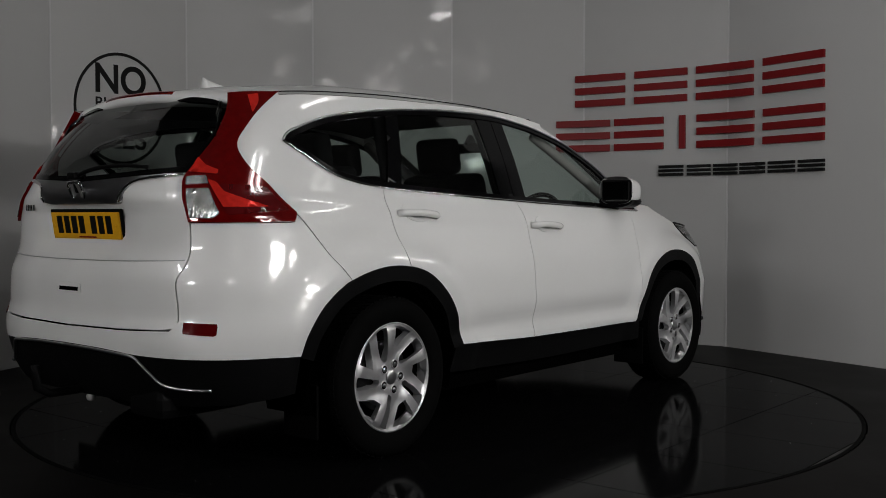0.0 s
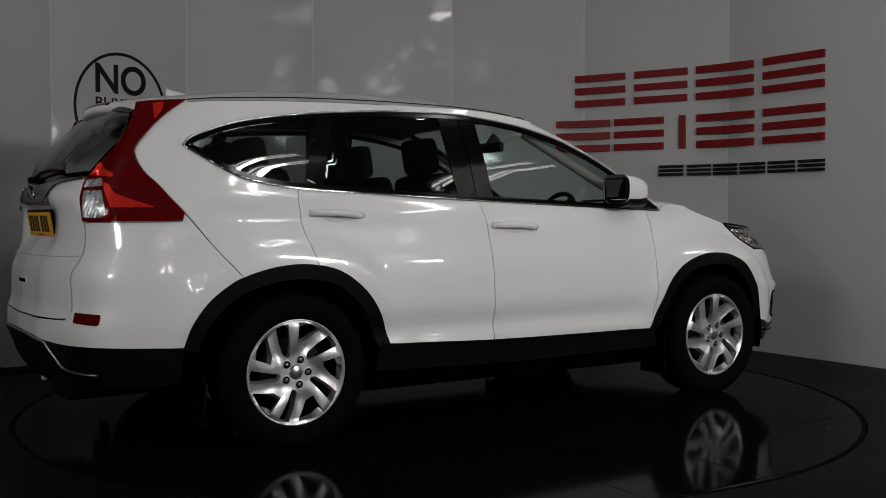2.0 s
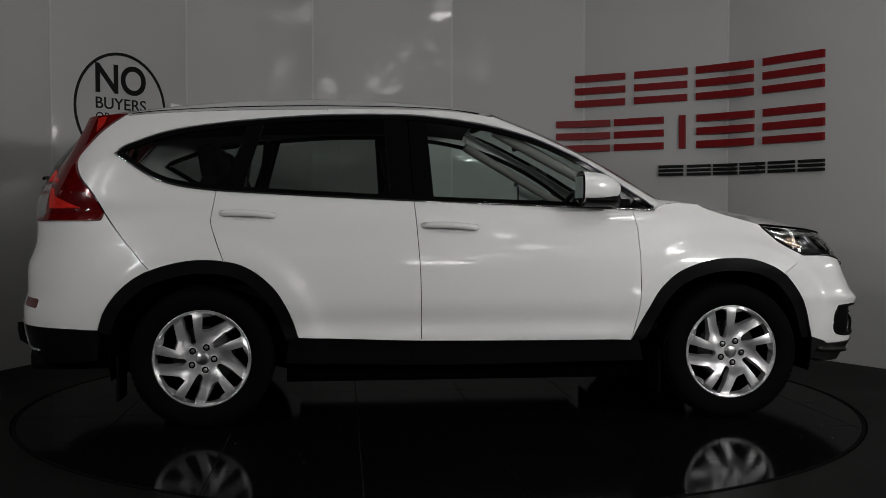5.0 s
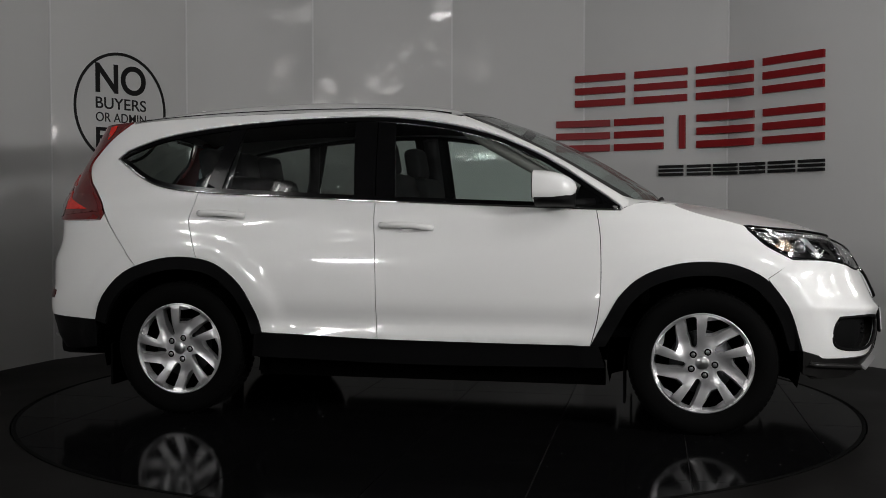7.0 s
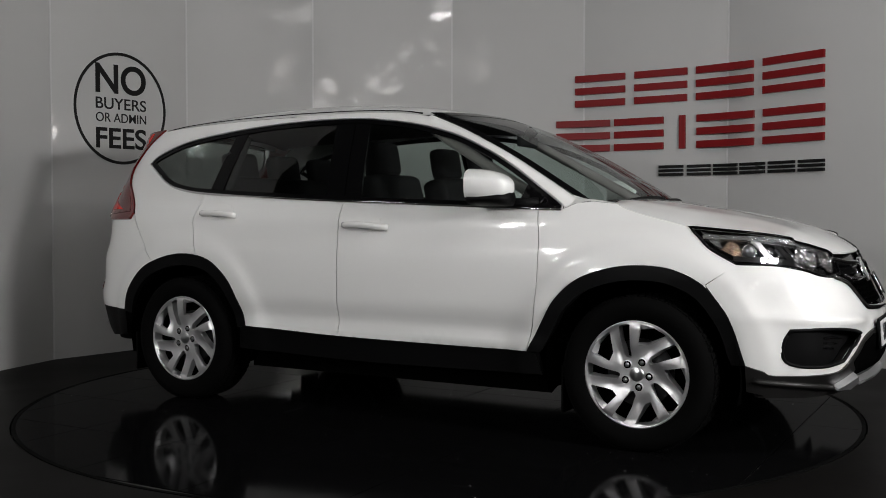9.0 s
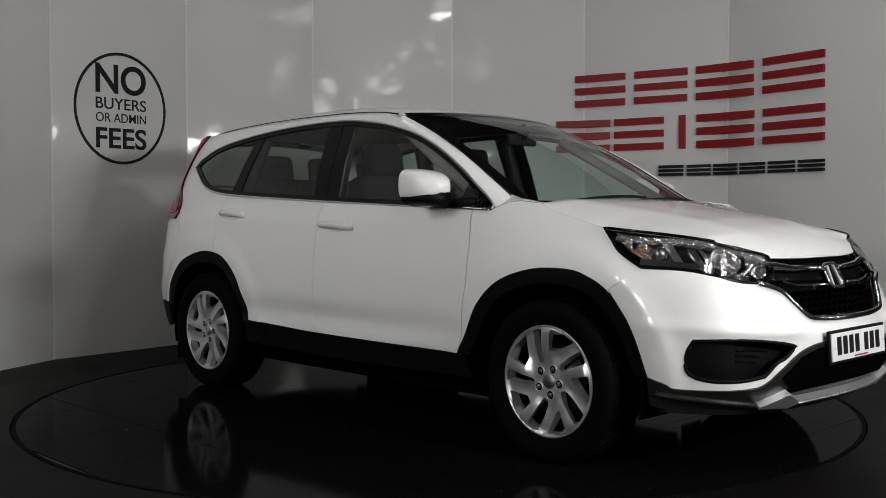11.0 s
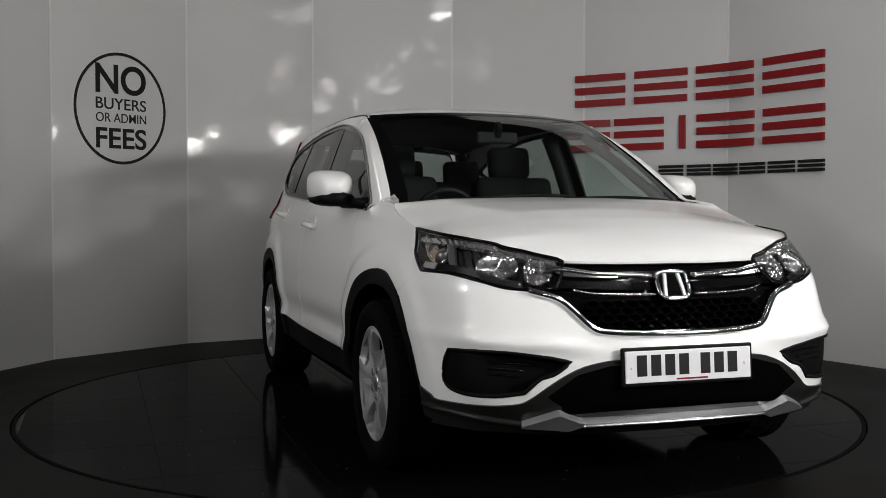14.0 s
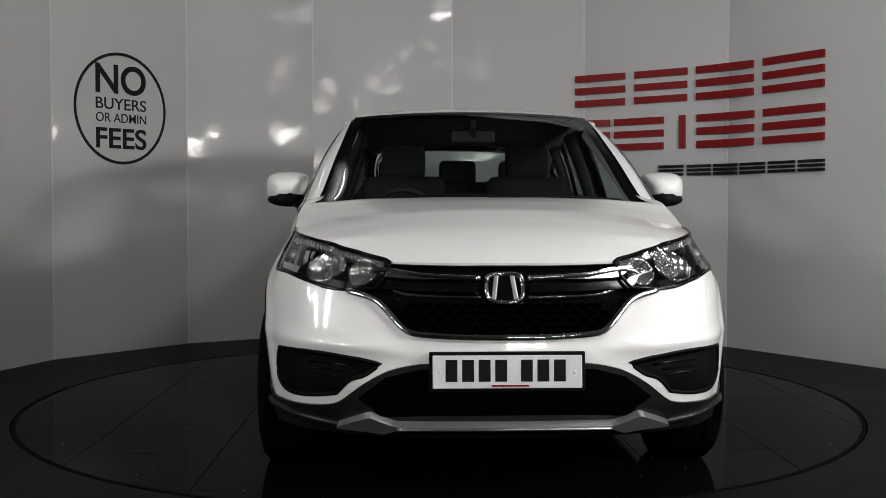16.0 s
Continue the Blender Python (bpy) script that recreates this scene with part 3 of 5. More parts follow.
both("side_sill", sheet(sill, side_chart, .02, gap=0, rim=.06, out=.002), BLACK, "matt black sill cladding")
# added near-black sheet, stands for the shade below the sills
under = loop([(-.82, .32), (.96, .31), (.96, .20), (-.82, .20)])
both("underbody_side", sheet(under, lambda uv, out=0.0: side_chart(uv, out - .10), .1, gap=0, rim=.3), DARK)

# added near-black inner shell, puts the shade into the panel gaps
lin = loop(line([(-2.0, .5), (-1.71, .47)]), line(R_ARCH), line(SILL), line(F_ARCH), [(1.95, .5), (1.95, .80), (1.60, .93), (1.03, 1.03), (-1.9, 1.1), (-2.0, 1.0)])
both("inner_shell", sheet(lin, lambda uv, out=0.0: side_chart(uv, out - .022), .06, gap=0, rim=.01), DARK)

# front bumper, (y, z) or (x, z) to the ring
def F(pts): return by_y(True, pts)
def FX(pts): return by_x(True, pts)
def mirror_line(l): return (np.asarray(l) * (-1, 1))[::-1]


GR_LOW = F([(-.56, .764), (-.463, .735), (-.41, .69), (-.36, .64), (-.31, .622), (-.15, .613), (0, .611)])
HL_LOW = np.vstack([FX([(1.815, .823)]), F([(-.80, .818), (-.72, .795), (-.64, .772), (-.56, .764)])])
CLAD_TOP = np.vstack([FX([(1.858, .40), (1.93, .378)]), F([(-.84, .362), (-.74, .362), (-.64, .368), (-.585, .385), (-.50, .449), (-.42, .492), (-.34, .514), (-.25, .522), (0, .524)])])
half = [line(CLAD_TOP)[::-1], line(FX([(1.858, .40), (1.80, .586), (1.745, .67), (1.70, .732)])), line(FX([(1.70, .735), (1.815, .823)])), line(HL_LOW), line(GR_LOW)]
half_pts = np.vstack(half)
bump = loop(half_pts, mirror_line(half_pts))
FOG = loop(line(F([(-.825, .552), (-.70, .556), (-.55, .540), (-.44, .519)])), line(F([(-.44, .519), (-.50, .478), (-.55, .462), (-.60, .412)])),
           line(F([(-.60, .412), (-.70, .400), (-.79, .402), (-.828, .43), (-.834, .50), (-.825, .552)])))
FOG_L = loop(mirror_line(FOG))
bumper = mesh_part("front_bumper", *sheet(bump, front_chart, .016, (FOG, FOG_L)), PAINT, car)
# lower cladding and silver guard
lo_b = line(np.vstack([FX([(1.86, .29), (1.93, .275)]), F([(-.84, .268), (-.70, .262), (-.55, .255), (-.40, .25), (0, .25)])]))
clad_half = np.vstack([line(CLAD_TOP)[::-1], lo_b])
clad = mesh_part("front_lower_cladding", *sheet(loop(clad_half, mirror_line(clad_half)), front_chart, .025, gap=0, rim=.12, out=.008), CLAD, car, "charcoal lower bumper cladding")
for sgn in (1, -1):
    lip_pts = np.vstack([FX([(1.90, .345)]), F([(-.86, .338), (-.74, .318), (-.62, .300), (-.56, .288)])]) * (sgn, 1)
    mesh_part("lower_lip", *trim(front_chart, lip_pts, .020, .006, .7), CLAD, clad, "charcoal lower lip")
guard_top = line(F([(-.585, .290), (-.475, .334), (-.385, .298), (-.2, .301), (0, .302)]), curved=False)
guard_bot = line(F([(-.585, .283), (-.47, .274), (-.425, .266), (-.375, .284), (-.2, .289), (0, .290)]), curved=False)
gloop = loop(np.vstack([guard_bot, mirror_line(guard_bot)]), np.vstack([guard_top, mirror_line(guard_top)])[::-1])
guard = mesh_part("skid_guard", *sheet(gloop, front_chart, .02, gap=0, rim=.05, out=.045), GUARD, car, "satin silver skid guard", smooth=False)
g_edge = line(F([(-.375, .288), (-.2, .2925), (0, .2935)]), curved=False)
mesh_part("guard_edge", *tube(front_chart(np.vstack([g_edge, mirror_line(g_edge)]), .048), .005, 8), SATIN, guard, "bright lower guard edge")
# flat near-black sheet behind the plate, paints the shade of a deep intake
intake = loop(F([(-.52, .40), (-.42, .475), (-.30, .505), (.30, .505), (.42, .475), (.52, .40), (.44, .33), (-.44, .33)]))
mesh_part("lower_intake", *sheet(intake, front_chart, .03, gap=0, rim=.02, out=.012), DARK, car, "dark lower air intake")

# fog lamp pockets
FOG_B = np.abs(F([(-.60, .5), (-.80, .5)])[:, 0])


def pocket_chart(uv, out=0.0):
    """Deep beside the plate, almost flush towards the wheel."""
    b = np.abs(np.asarray(uv, float)[:, 0])
    deep = .05 * (1 - .92 * ease(FOG_B[0], FOG_B[1], b))
    return front_chart(uv, 0) + (front_chart(uv, -.05) - front_chart(uv, 0)) * ((deep - out) / .05)[:, None]


for lo_, nm in ((FOG, 1), (FOG_L, -1)):
    pk = mesh_part("fog_lamp_pocket", *sheet(lo_, pocket_chart, .02, gap=-.004, rim=-.003), BLACK, car, "black fog lamp bezel")
    mesh_part("bezel_edge", *tube(front_chart(np.vstack([lo_, lo_[:1]]), -.003), .008, 6), BLACK, pk)
    for k, (ya, yb, z) in enumerate(((.72, .56, .515), (.72, .60, .495), (.72, .62, .475))):
        pts = F([(-ya, z), (-(ya + yb) / 2, z - .004), (-yb, z - .012)]) * (nm, 1)
        mesh_part("slat", *trim(pocket_chart, pts, .0045, .003), GLOSSY, pk)
    mesh_part("edge", *tube(front_chart(np.vstack([lo_, lo_[:1]]), .0), .004), BLACK, pk)

# grille
grille_half = np.vstack([line(F([(0, .856), (-.25, .857), (-.411, .860)])), line(F([(-.411, .860), (-.47, .80), (-.56, .764)])), line(GR_LOW)])
gr_back = loop(grille_half, mirror_line(grille_half))
grille = mesh_part("grille", *sheet(gr_back, lambda uv, out=0.0: front_chart(uv, out - .045), .04, gap=0, rim=.035, drop=(1, 0, -.25)), GLOSSY, car, "gloss black grille with chrome bars")
gl = np.vstack([line(GR_LOW), mirror_line(line(GR_LOW))])
mesh_part("chrome_band", *tube(front_chart(gl, .006), .0145, 10, .9), CHROME, grille, "chrome lower grille band")
for sgn in (1, -1):
    for pts, w in (([(-.50, .822), (-.44, .834), (-.36, .825), (-.28, .816), (-.085, .808)], .010), ([(-.40, .765), (-.34, .752), (-.267, .747), (-.085, .744)], .0045)):
        l = line(F(pts)) * (sgn, 1)
        mesh_part("chrome_bar", *tube(front_chart(l, -.004), w, 8), CHROME, grille, "chrome grille bar")
    wd = F([(-.478, .848), (-.42, .846), (-.30, .826), (-.16, .816), (-.16, .808), (-.30, .805), (-.42, .812), (-.455, .828)]) * (sgn, 1)
    mesh_part("chrome_wedge", *sheet(loop(line(np.vstack([wd, wd[:1]]), .015, False)), front_chart, .02, gap=0, rim=.02, out=.0), CHROME, grille, "chrome wedge beside the headlamp")
    for pts in ([(-.47, .785), (-.40, .785), (-.30, .780), (-.09, .776)],):
        l = line(F(pts)) * (sgn, 1)
        lp = loop(l + (0, .014), (l - (0, .016))[::-1])
        mesh_part("grille_slat", *sheet(lp, front_chart, .02, gap=0, rim=.02, out=-.02), GLOSSY, grille)
# honeycomb in the lower grille
hv, hf = [], []
HEX = .030
for i in range(-9, 10):
    for j in range(4):
        y0 = i * HEX * 1.75 + (j % 2) * HEX * .875
        z0 = .640 + j * HEX * 1.5 * .52
        lim = .36 + .35 * (z0 - .64)
        if abs(y0) > lim:
            continue
        ring = [(y0 + HEX * math.cos(radians(30 + 60 * k)), z0 + HEX * .52 * math.sin(radians(30 + 60 * k))) for k in range(6)]
        inner = [(y0 + HEX * .86 * math.cos(radians(30 + 60 * k)), z0 + HEX * .43 * math.sin(radians(30 + 60 * k))) for k in range(6)]
        a = front_chart(np.array([(y, z) for y, z in ring]), -.018)
        b = front_chart(np.array([(y, z) for y, z in inner]), -.018)
        c2 = front_chart(np.array([(y, z) for y, z in inner]), -.045)
        k0 = len(hv)
        hv += list(a) + list(b) + list(c2)
        for k in range(6):
            n2 = (k + 1) % 6
            hf += [(k0 + k, k0 + n2, k0 + 6 + n2, k0 + 6 + k), (k0 + 6 + k, k0 + 6 + n2, k0 + 12 + n2, k0 + 12 + k)]
tagged(mesh_part("honeycomb", hv, hf, DARK, grille, smooth=False), kind="stuff")

# headlamps
HL_TOP = np.vstack([FX([(1.60, .977)]), F([(-.76, .952), (-.68, .934), (-.596, .912), (-.50, .888), (-.43, .872), (-.411, .862)])])
HL = loop(line(HL_TOP), line(F([(-.411, .862), (-.43, .815), (-.465, .774)])), line(F([(-.465, .774), (-.56, .764)])), line(HL_LOW)[::-1], line(FX([(1.815, .823), (1.704, .882), (1.655, .925), (1.60, .977)])))


for sgn in (1, -1):
    o = HL if sgn == 1 else loop(mirror_line(HL))
    lamp = mesh_part("headlamp", *sheet(o, lambda uv, out=0.0: front_chart(uv, out - .055), .03, gap=.001, rim=.042, drop=(.8, -.55 * sgn, -.1)), LAMP_BODY, car, "clear headlamp with chrome reflectors")
    mesh_part("lens", *sheet(o, front_chart, .03, gap=.001, rim=.004, out=.0), LENS, lamp, "clear plastic lens")
    mesh_part("black_edge", *tube(front_chart(np.vstack([o, o[:1]]), -.002), .007, 6), GLOSSY, lamp, "gloss black lamp edge")
    for nm, pts, mt, lab, dp in (
            ("rear_reflector", [(1.645, -.81, .958), (1.722, -.817, .931), (1.749, -.846, .883), (1.695, -.836, .911)], CLEAR, "clear ribbed side reflector", -.028),
            ("indicator", [(1.743, -.845, .880), (1.770, -.818, .916), (1.809, -.819, .904), (1.846, -.853, .831), (1.797, -.852, .856)], AMBER, "pale amber-tinted indicator reflector", -.03),
            ("light_guide", [(1.856, -.788, .918), (1.880, -.771, .914), (1.957, -.788, .829), (1.930, -.803, .835)], SATIN, "satin light guide", -.022),
            ("light_guide", [(1.926, -.749, .896), (1.945, -.730, .896), (2.014, -.733, .815), (2.003, -.751, .815)], CHROME, "bright light guide", -.018),
            ("light_guide", [(1.950, -.722, .895), (1.965, -.708, .893), (2.034, -.712, .814), (2.022, -.724, .815)], CHROME, "bright light guide", -.018)):
        l = np.vstack([FX([(q[0], q[2])]) if q[0] < 1.87 else F([(q[1], q[2])]) for q in pts + pts[:1]])
        mesh_part(nm, *sheet(loop(line(l, .012, False) * (sgn, 1)), front_chart, .015, gap=0, rim=.02, out=dp), mt, lamp, lab)
    for by, bz, bw, bh in ((-.649, .846, .072, .052), (-.512, .826, .050, .044)):
        e0, e1 = F([(by - bw, bz)])[0], F([(by + bw, bz)])[0]
        mid, half_w = (e0 + e1) / 2, abs(e1[0] - e0[0]) / 2
        pts = []
        for rho in (1.0, .97, .85, .7, .5, .3, .12):
            ring = np.array([mid * (sgn, 1) + (half_w * rho * math.cos(q), bh * rho * math.sin(q) * (1 - .12 * math.cos(q))) for q in np.linspace(0, 2 * math.pi, 32, endpoint=False)])
            pts.append(front_chart(ring, -.010 - .040 * (1 - rho ** 2)))
        bowl = mesh_part("reflector_bowl", np.vstack(pts), [tuple(reversed(q)) for q in grid_faces(7, 32, True)], BOWL, lamp, "ribbed chrome reflector bowl")
        bm = bmesh.new()
        bmesh.ops.create_uvsphere(bm, u_segments=12, v_segments=8, radius=.012, matrix=Matrix.Translation(Vector(front_chart((mid * (sgn, 1))[None], -.034)[0])))
        part("bulb", bm, CHROME, bowl, smooth=True)
        mesh_part("bowl_rim", *tube(np.vstack([pts[0], pts[0][:1]]), .003, 6), CHROME, bowl)
    c0 = FX([(1.858, .874)])[0] * (sgn, 1)
    ball = Vector(front_chart(c0[None], -.036)[0])
    bm = bmesh.new()
    bmesh.ops.create_uvsphere(bm, u_segments=20, v_segments=12, radius=.026, matrix=Matrix.Translation(ball))
    part("projector", bm, DARK_CHROME, lamp, "dark round projector lens", True)
    ring = [c0 + (.034 * math.cos(q), .030 * math.sin(q)) for q in np.linspace(0, 2 * math.pi, 25)]
    mesh_part("projector_ring", *tube(front_chart(np.array(ring), -.030), .005, 6), CHROME, lamp, "chrome projector ring")
    up = line(np.vstack([FX([(1.66, .940)]), F([(-.74, .930), (-.62, .902), (-.50, .873), (-.435, .858)])])) * (sgn, 1)
    lp = loop(up + (0, .004), (up - (0, .013))[::-1])
    mesh_part("light_strip", *sheet(lp, front_chart, .02, gap=0, rim=.02, out=-.012), CLEAR, lamp, "clear daytime light strip")
    dn = line(np.vstack([FX([(1.80, .84)]), F([(-.78, .828), (-.68, .797), (-.58, .775)])])) * (sgn, 1)
    lp = loop(dn + (0, .016), (dn - (0, .006))[::-1])
    mesh_part("lower_strip", *sheet(lp, front_chart, .02, gap=0, rim=.02, out=-.01), CHROME, lamp)

# bonnet
edge_xy = np.vstack([side_chart(line(HOOD_SIDE)), front_chart(line(HL_TOP)), front_chart(line(F([(-.411, .862), (-.2, .858), (0, .858)])))])
edge_xy = edge_xy[np.concatenate([[True], np.diff(np.maximum.accumulate(edge_xy[:, 0])) > 1e-4])]
ex, ey, ez = edge_xy[:, 0], -edge_xy[:, 1], edge_xy[:, 2]
crown = soft_curve([1.10, 1.24, 1.375, 1.615, 1.80, 1.92, 2.02, 2.09, ex[-1]], [1.118, 1.106, 1.090, 1.052, 1.014, .978, .938, .904, ez[-1]])


def hood_chart(uv, out=0.0):
    uv = np.asarray(uv, float)
    x, y = uv[:, 0], uv[:, 1]
    ye, ze = np.interp(x, ex, ey), np.interp(x, ex, ez)
    t = np.clip(np.abs(y) / np.maximum(ye, 1e-4), 0, 1.05)
    zc = np.maximum(crown(x), ze)
    crease = .003 * np.exp(-((np.abs(y) - (.30 + .28 * (2.1 - x))) / .09) ** 2) * ease(2.15, 1.8, x)
    return np.stack([x, y, ze + (zc - ze) * (1 - t ** 2.4) + crease * (t < 1) + out], 1)


rim_r = np.stack([ex, -ey], 1)
rim_r = line(rim_r, .02, False)
back_edge = line([(ex[0], -ey[0]), (1.245, -.76), (1.215, -.6), (1.21, -.3), (1.21, 0)])
hood_half = np.vstack([rim_r[::-1][1:], back_edge])
hood_out = loop(hood_half, (hood_half * (1, -1))[::-1])
mesh_part("bonnet", *sheet(hood_out, hood_chart, .03, rim=.008, gap=.002, drop=(-.3, 0, -1)), PAINT, car)
cowl = loop([(1.26, -.80), (1.26, .80), (1.05, .80), (1.05, -.80)])
mesh_part("cowl", *sheet(cowl, lambda uv, out=0.0: np.stack([uv[:, 0], uv[:, 1], 1.06 + 0 * uv[:, 0]], 1), .1, gap=0), BLACK, car, "black wiper cowl")

# windscreen
WS_MID = spline([(.30, 1.572), (.531, 1.494), (.691, 1.423), (.849, 1.344), (1.006, 1.256), (1.161, 1.158), (1.225, 1.10), (1.26, 1.065)], 8)
WS_EDGE = spline([(.21, 1.550), (.41, 1.465), (.58, 1.38), (.74, 1.295), (.90, 1.20), (1.06, 1.105), (1.12, 1.07), (1.15, 1.045)], 8)
WS_Y = spline([(0, .638), (.3, .676), (.6, .72), (.85, .765), (1, .785)], 16)


def ws_point(u, v_, out=0.0):
    k = np.linspace(0, 1, len(WS_MID))
    m = np.stack([np.interp(v_, k, WS_MID[:, i]) for i in (0, 1)], -1)
    e = np.stack([np.interp(v_, k, WS_EDGE[:, i]) for i in (0, 1)], -1)
    y = np.interp(v_, WS_Y[:, 0], WS_Y[:, 1])
    t = (np.abs(u) ** 2.2)[..., None]
    p = m * (1 - t) + e * t
    return np.stack([p[..., 0] + .5 * out, u * y, p[..., 1] + .85 * out], -1)


def ws_patch(u0, u1, v0, v1, nu, nv, out=0.0):
    uu, vv2 = np.meshgrid(np.linspace(u0, u1, nu), np.linspace(v0, v1, nv))
    p = ws_point(uu.ravel(), vv2.ravel(), out)
    return p, [tuple(reversed(q)) for q in grid_faces(nv, nu)]


mesh_part("windscreen", *ws_patch(-1, 1, 0, 1, 33, 25), GLASS, car, "clear windscreen").visible_shadow = False
for a in ((-1, -.925, 0, 1, 3, 25), (.925, 1, 0, 1, 3, 25), (-1, 1, 0, .03, 33, 3), (-1, 1, .88, 1, 33, 3)):
    mesh_part("screen_border", *ws_patch(*a, out=.002), GLOSSY, car)
# A pillar between screen and side window
pil = line([(x, z + .002) for x, z in DLO_UP if .1 < x < 1.04 and z > 1.06], .02)[::-1]
base = side_chart(np.array(pil))
tv = np.interp(base[:, 0], [.19, 1.04], [.02, .83])
scr = ws_point(np.full(len(pil), -1.0), tv)
rows = []
for s in np.linspace(0, 1, 7):
    p = base * (1 - s) + scr * s
    bulge = math.sin(math.pi * s) * .016
    rows.append(p + np.array([.35, -.55, .75]) * bulge)
both("a_pillar", (np.vstack(rows[:6]), [tuple(reversed(q)) for q in grid_faces(6, len(pil))]), PAINT)
both("screen_seal", (np.vstack(rows[5:]), [tuple(reversed(q)) for q in grid_faces(2, len(pil))]), GLOSSY, "gloss black windscreen seal")

# filler between wing and screen base
fx = np.linspace(1.02, 1.285, 14)
w_base = side_chart(np.stack([fx, np.interp(fx, [1.02, 1.05, 1.09, 1.16, 1.27], [1.054, 1.068, 1.086, 1.094, 1.082]) - .002], 1))
w_top = np.stack([fx - .01, np.interp(fx, [1.02, 1.15, 1.285], [-.735, -.745, -.79]), np.interp(fx, [1.02, 1.1, 1.2, 1.285], [1.128, 1.106, 1.088, 1.070])], 1)
fill = np.vstack([w_base * (1 - s) + w_top * s + np.array([0, -.3, .9]) * .007 * math.sin(math.pi * s) for s in np.linspace(0, 1, 6)])
both("wing_cap", (fill, grid_faces(6, 14)), PAINT)

# roof
re_ = line(ROOF_EDGE, .03)
redge = side_chart(re_)
rx, ry, rz = redge[:, 0], -redge[:, 1], redge[:, 2]
roof_mid = soft_curve([-1.92, -1.72, -1.585, -1.35, -1.07, -.64, -.3, .04, .2, .305], [1.530, 1.566, 1.587, 1.620, 1.647, 1.662, 1.650, 1.618, 1.592, 1.571])
v, cols = [], 33
front_lim = .30
for i, x in enumerate(np.linspace(-1.66, front_lim, 60)):
    s = np.linspace(-1, 1, cols)
    xe = min(x, .21)
    ye, ze = np.interp(xe, rx, ry), np.interp(xe, rx, rz)
    for q in s:
        t = abs(q)
        xx = x - (max(0, x - .0) / .3) ** 2 * .11 * t ** 2.2 if x > 0 else x
        v.append((xx, q * ye, ze + (roof_mid(x) - ze) * (1 - t ** 3.2)))
mesh_part("roof", v, grid_faces(60, cols), PAINT, car)
both("roof_seam", tube([(x, -y * .93, z + (roof_mid(x) - z) * (1 - .93 ** 3.2)) for x, y, z in zip(rx, ry, rz) if -1.62 < x < .17], .004), BLACK)

# side windows: trim ring, pillars and panes
ring_in = shrink(DLO, .026)
both("window_surround", sheet(DLO, side_chart, .02, (ring_in,), gap=0, rim=.012, out=.002), GLOSSY, "gloss black window surround")
both("chrome_strip", trim(side_chart, DLO_LOW, .0065, .006, ds=.03), CHROME, "chrome waistline strip")
both("window_edge_strip", trim(side_chart, DLO_UP, .005, .005, ds=.03), SATIN, "dark chrome window edge")


def pillar(top0, top1, bot1, bot0, mat=GLOSSY, name="pillar_cover", out=-.003):
    both(name, sheet(loop(line([bot0, bot1]), line([bot1, top1]), line([top1, top0]), line([top0, bot0])), side_chart, .04, gap=0, rim=.012, out=out), mat)


pillar((-.335, 1.515), (-.215, 1.515), (-.195, 1.115), (-.305, 1.12))
pillar((-.21, 1.515), (-.12, 1.513), (-.09, 1.11), (-.19, 1.115))
pillar((-1.01, 1.488), (-.93, 1.492), (-1.03, 1.155), (-1.12, 1.16))
pillar((.84, 1.185), (.90, 1.15), (.99, 1.075), (.80, 1.085))


def pane(x0, x1, mat, name):
    r = shrink(DLO, .02)
    x = r[:, 0]
    lo_ = r[(x >= x0) & (x <= x1)]
    c0 = lo_.mean(0)
    o = np.argsort(np.arctan2(lo_[:, 1] - c0[1], (lo_[:, 0] - c0[0]) * .4))
    for ob in both(name, sheet(loop(lo_[o]), lambda uv, out=0.0: side_chart(uv, out - .006), .05, gap=0, rim=.004), mat, "side window pane"):
        ob.visible_shadow = False


pane(-1.62, -1.02, TINTED, "quarter_window")
pane(-1.02, -.22, TINTED, "rear_door_window")
pane(-.20, .97, GLASS, "front_door_window")
# ---- rear end ----
def B(pts): return by_y(False, pts)
def BX(pts): return by_x(False, pts)


gate_top = line(B([(0, 1.075), (-.16, 1.075), (-.29, 1.078), (-.323, 1.134), (-.383, 1.162), (-.553, 1.180), (-.580, 1.182)]))
gh = np.vstack([gate_top, line(B([(-.580, 1.182), (-.598, 1.12), (-.643, 1.0), (-.652, .90), (-.648, .84), (-.63, .78), (-.64, .70), (-.645, .63)])), line(B([(-.645, .63), (-.62, .598), (-.4, .590), (0, .585)]))])
tailgate = mesh_part("tailgate", *sheet(loop(gh, mirror_line(gh)), rear_chart, .025), PAINT, car)
fold = line(B([(-.640, .858), (-.45, .852), (-.2, .848), (0, .847)]))
mesh_part("fold_line", *tube(rear_chart(np.vstack([fold, mirror_line(fold)]), .0), .0022, 6), SATIN, tailgate)
# dark chrome garnish with the badge
gar = np.vstack([line(B([(0, 1.165), (-.3, 1.178), (-.575, 1.192)])), line(B([(-.575, 1.192), (-.575, 1.184), (-.385, 1.166), (-.320, 1.136), (-.285, 1.080), (0, 1.072)]))])
mesh_part("garnish", *sheet(loop(gar, mirror_line(gar)), rear_chart, .03, gap=0, rim=.02, out=.006), DARK_CHROME, tailgate, "dark chrome tailgate garnish")
for sgn in (1, -1):
    mesh_part("garnish_edge", *tube(rear_chart(line(B([(-.285, 1.082), (-.320, 1.136), (-.385, 1.166), (-.575, 1.187)])) * (sgn, 1), .008), .006, 8), CHROME, tailgate, "bright chrome garnish edge")
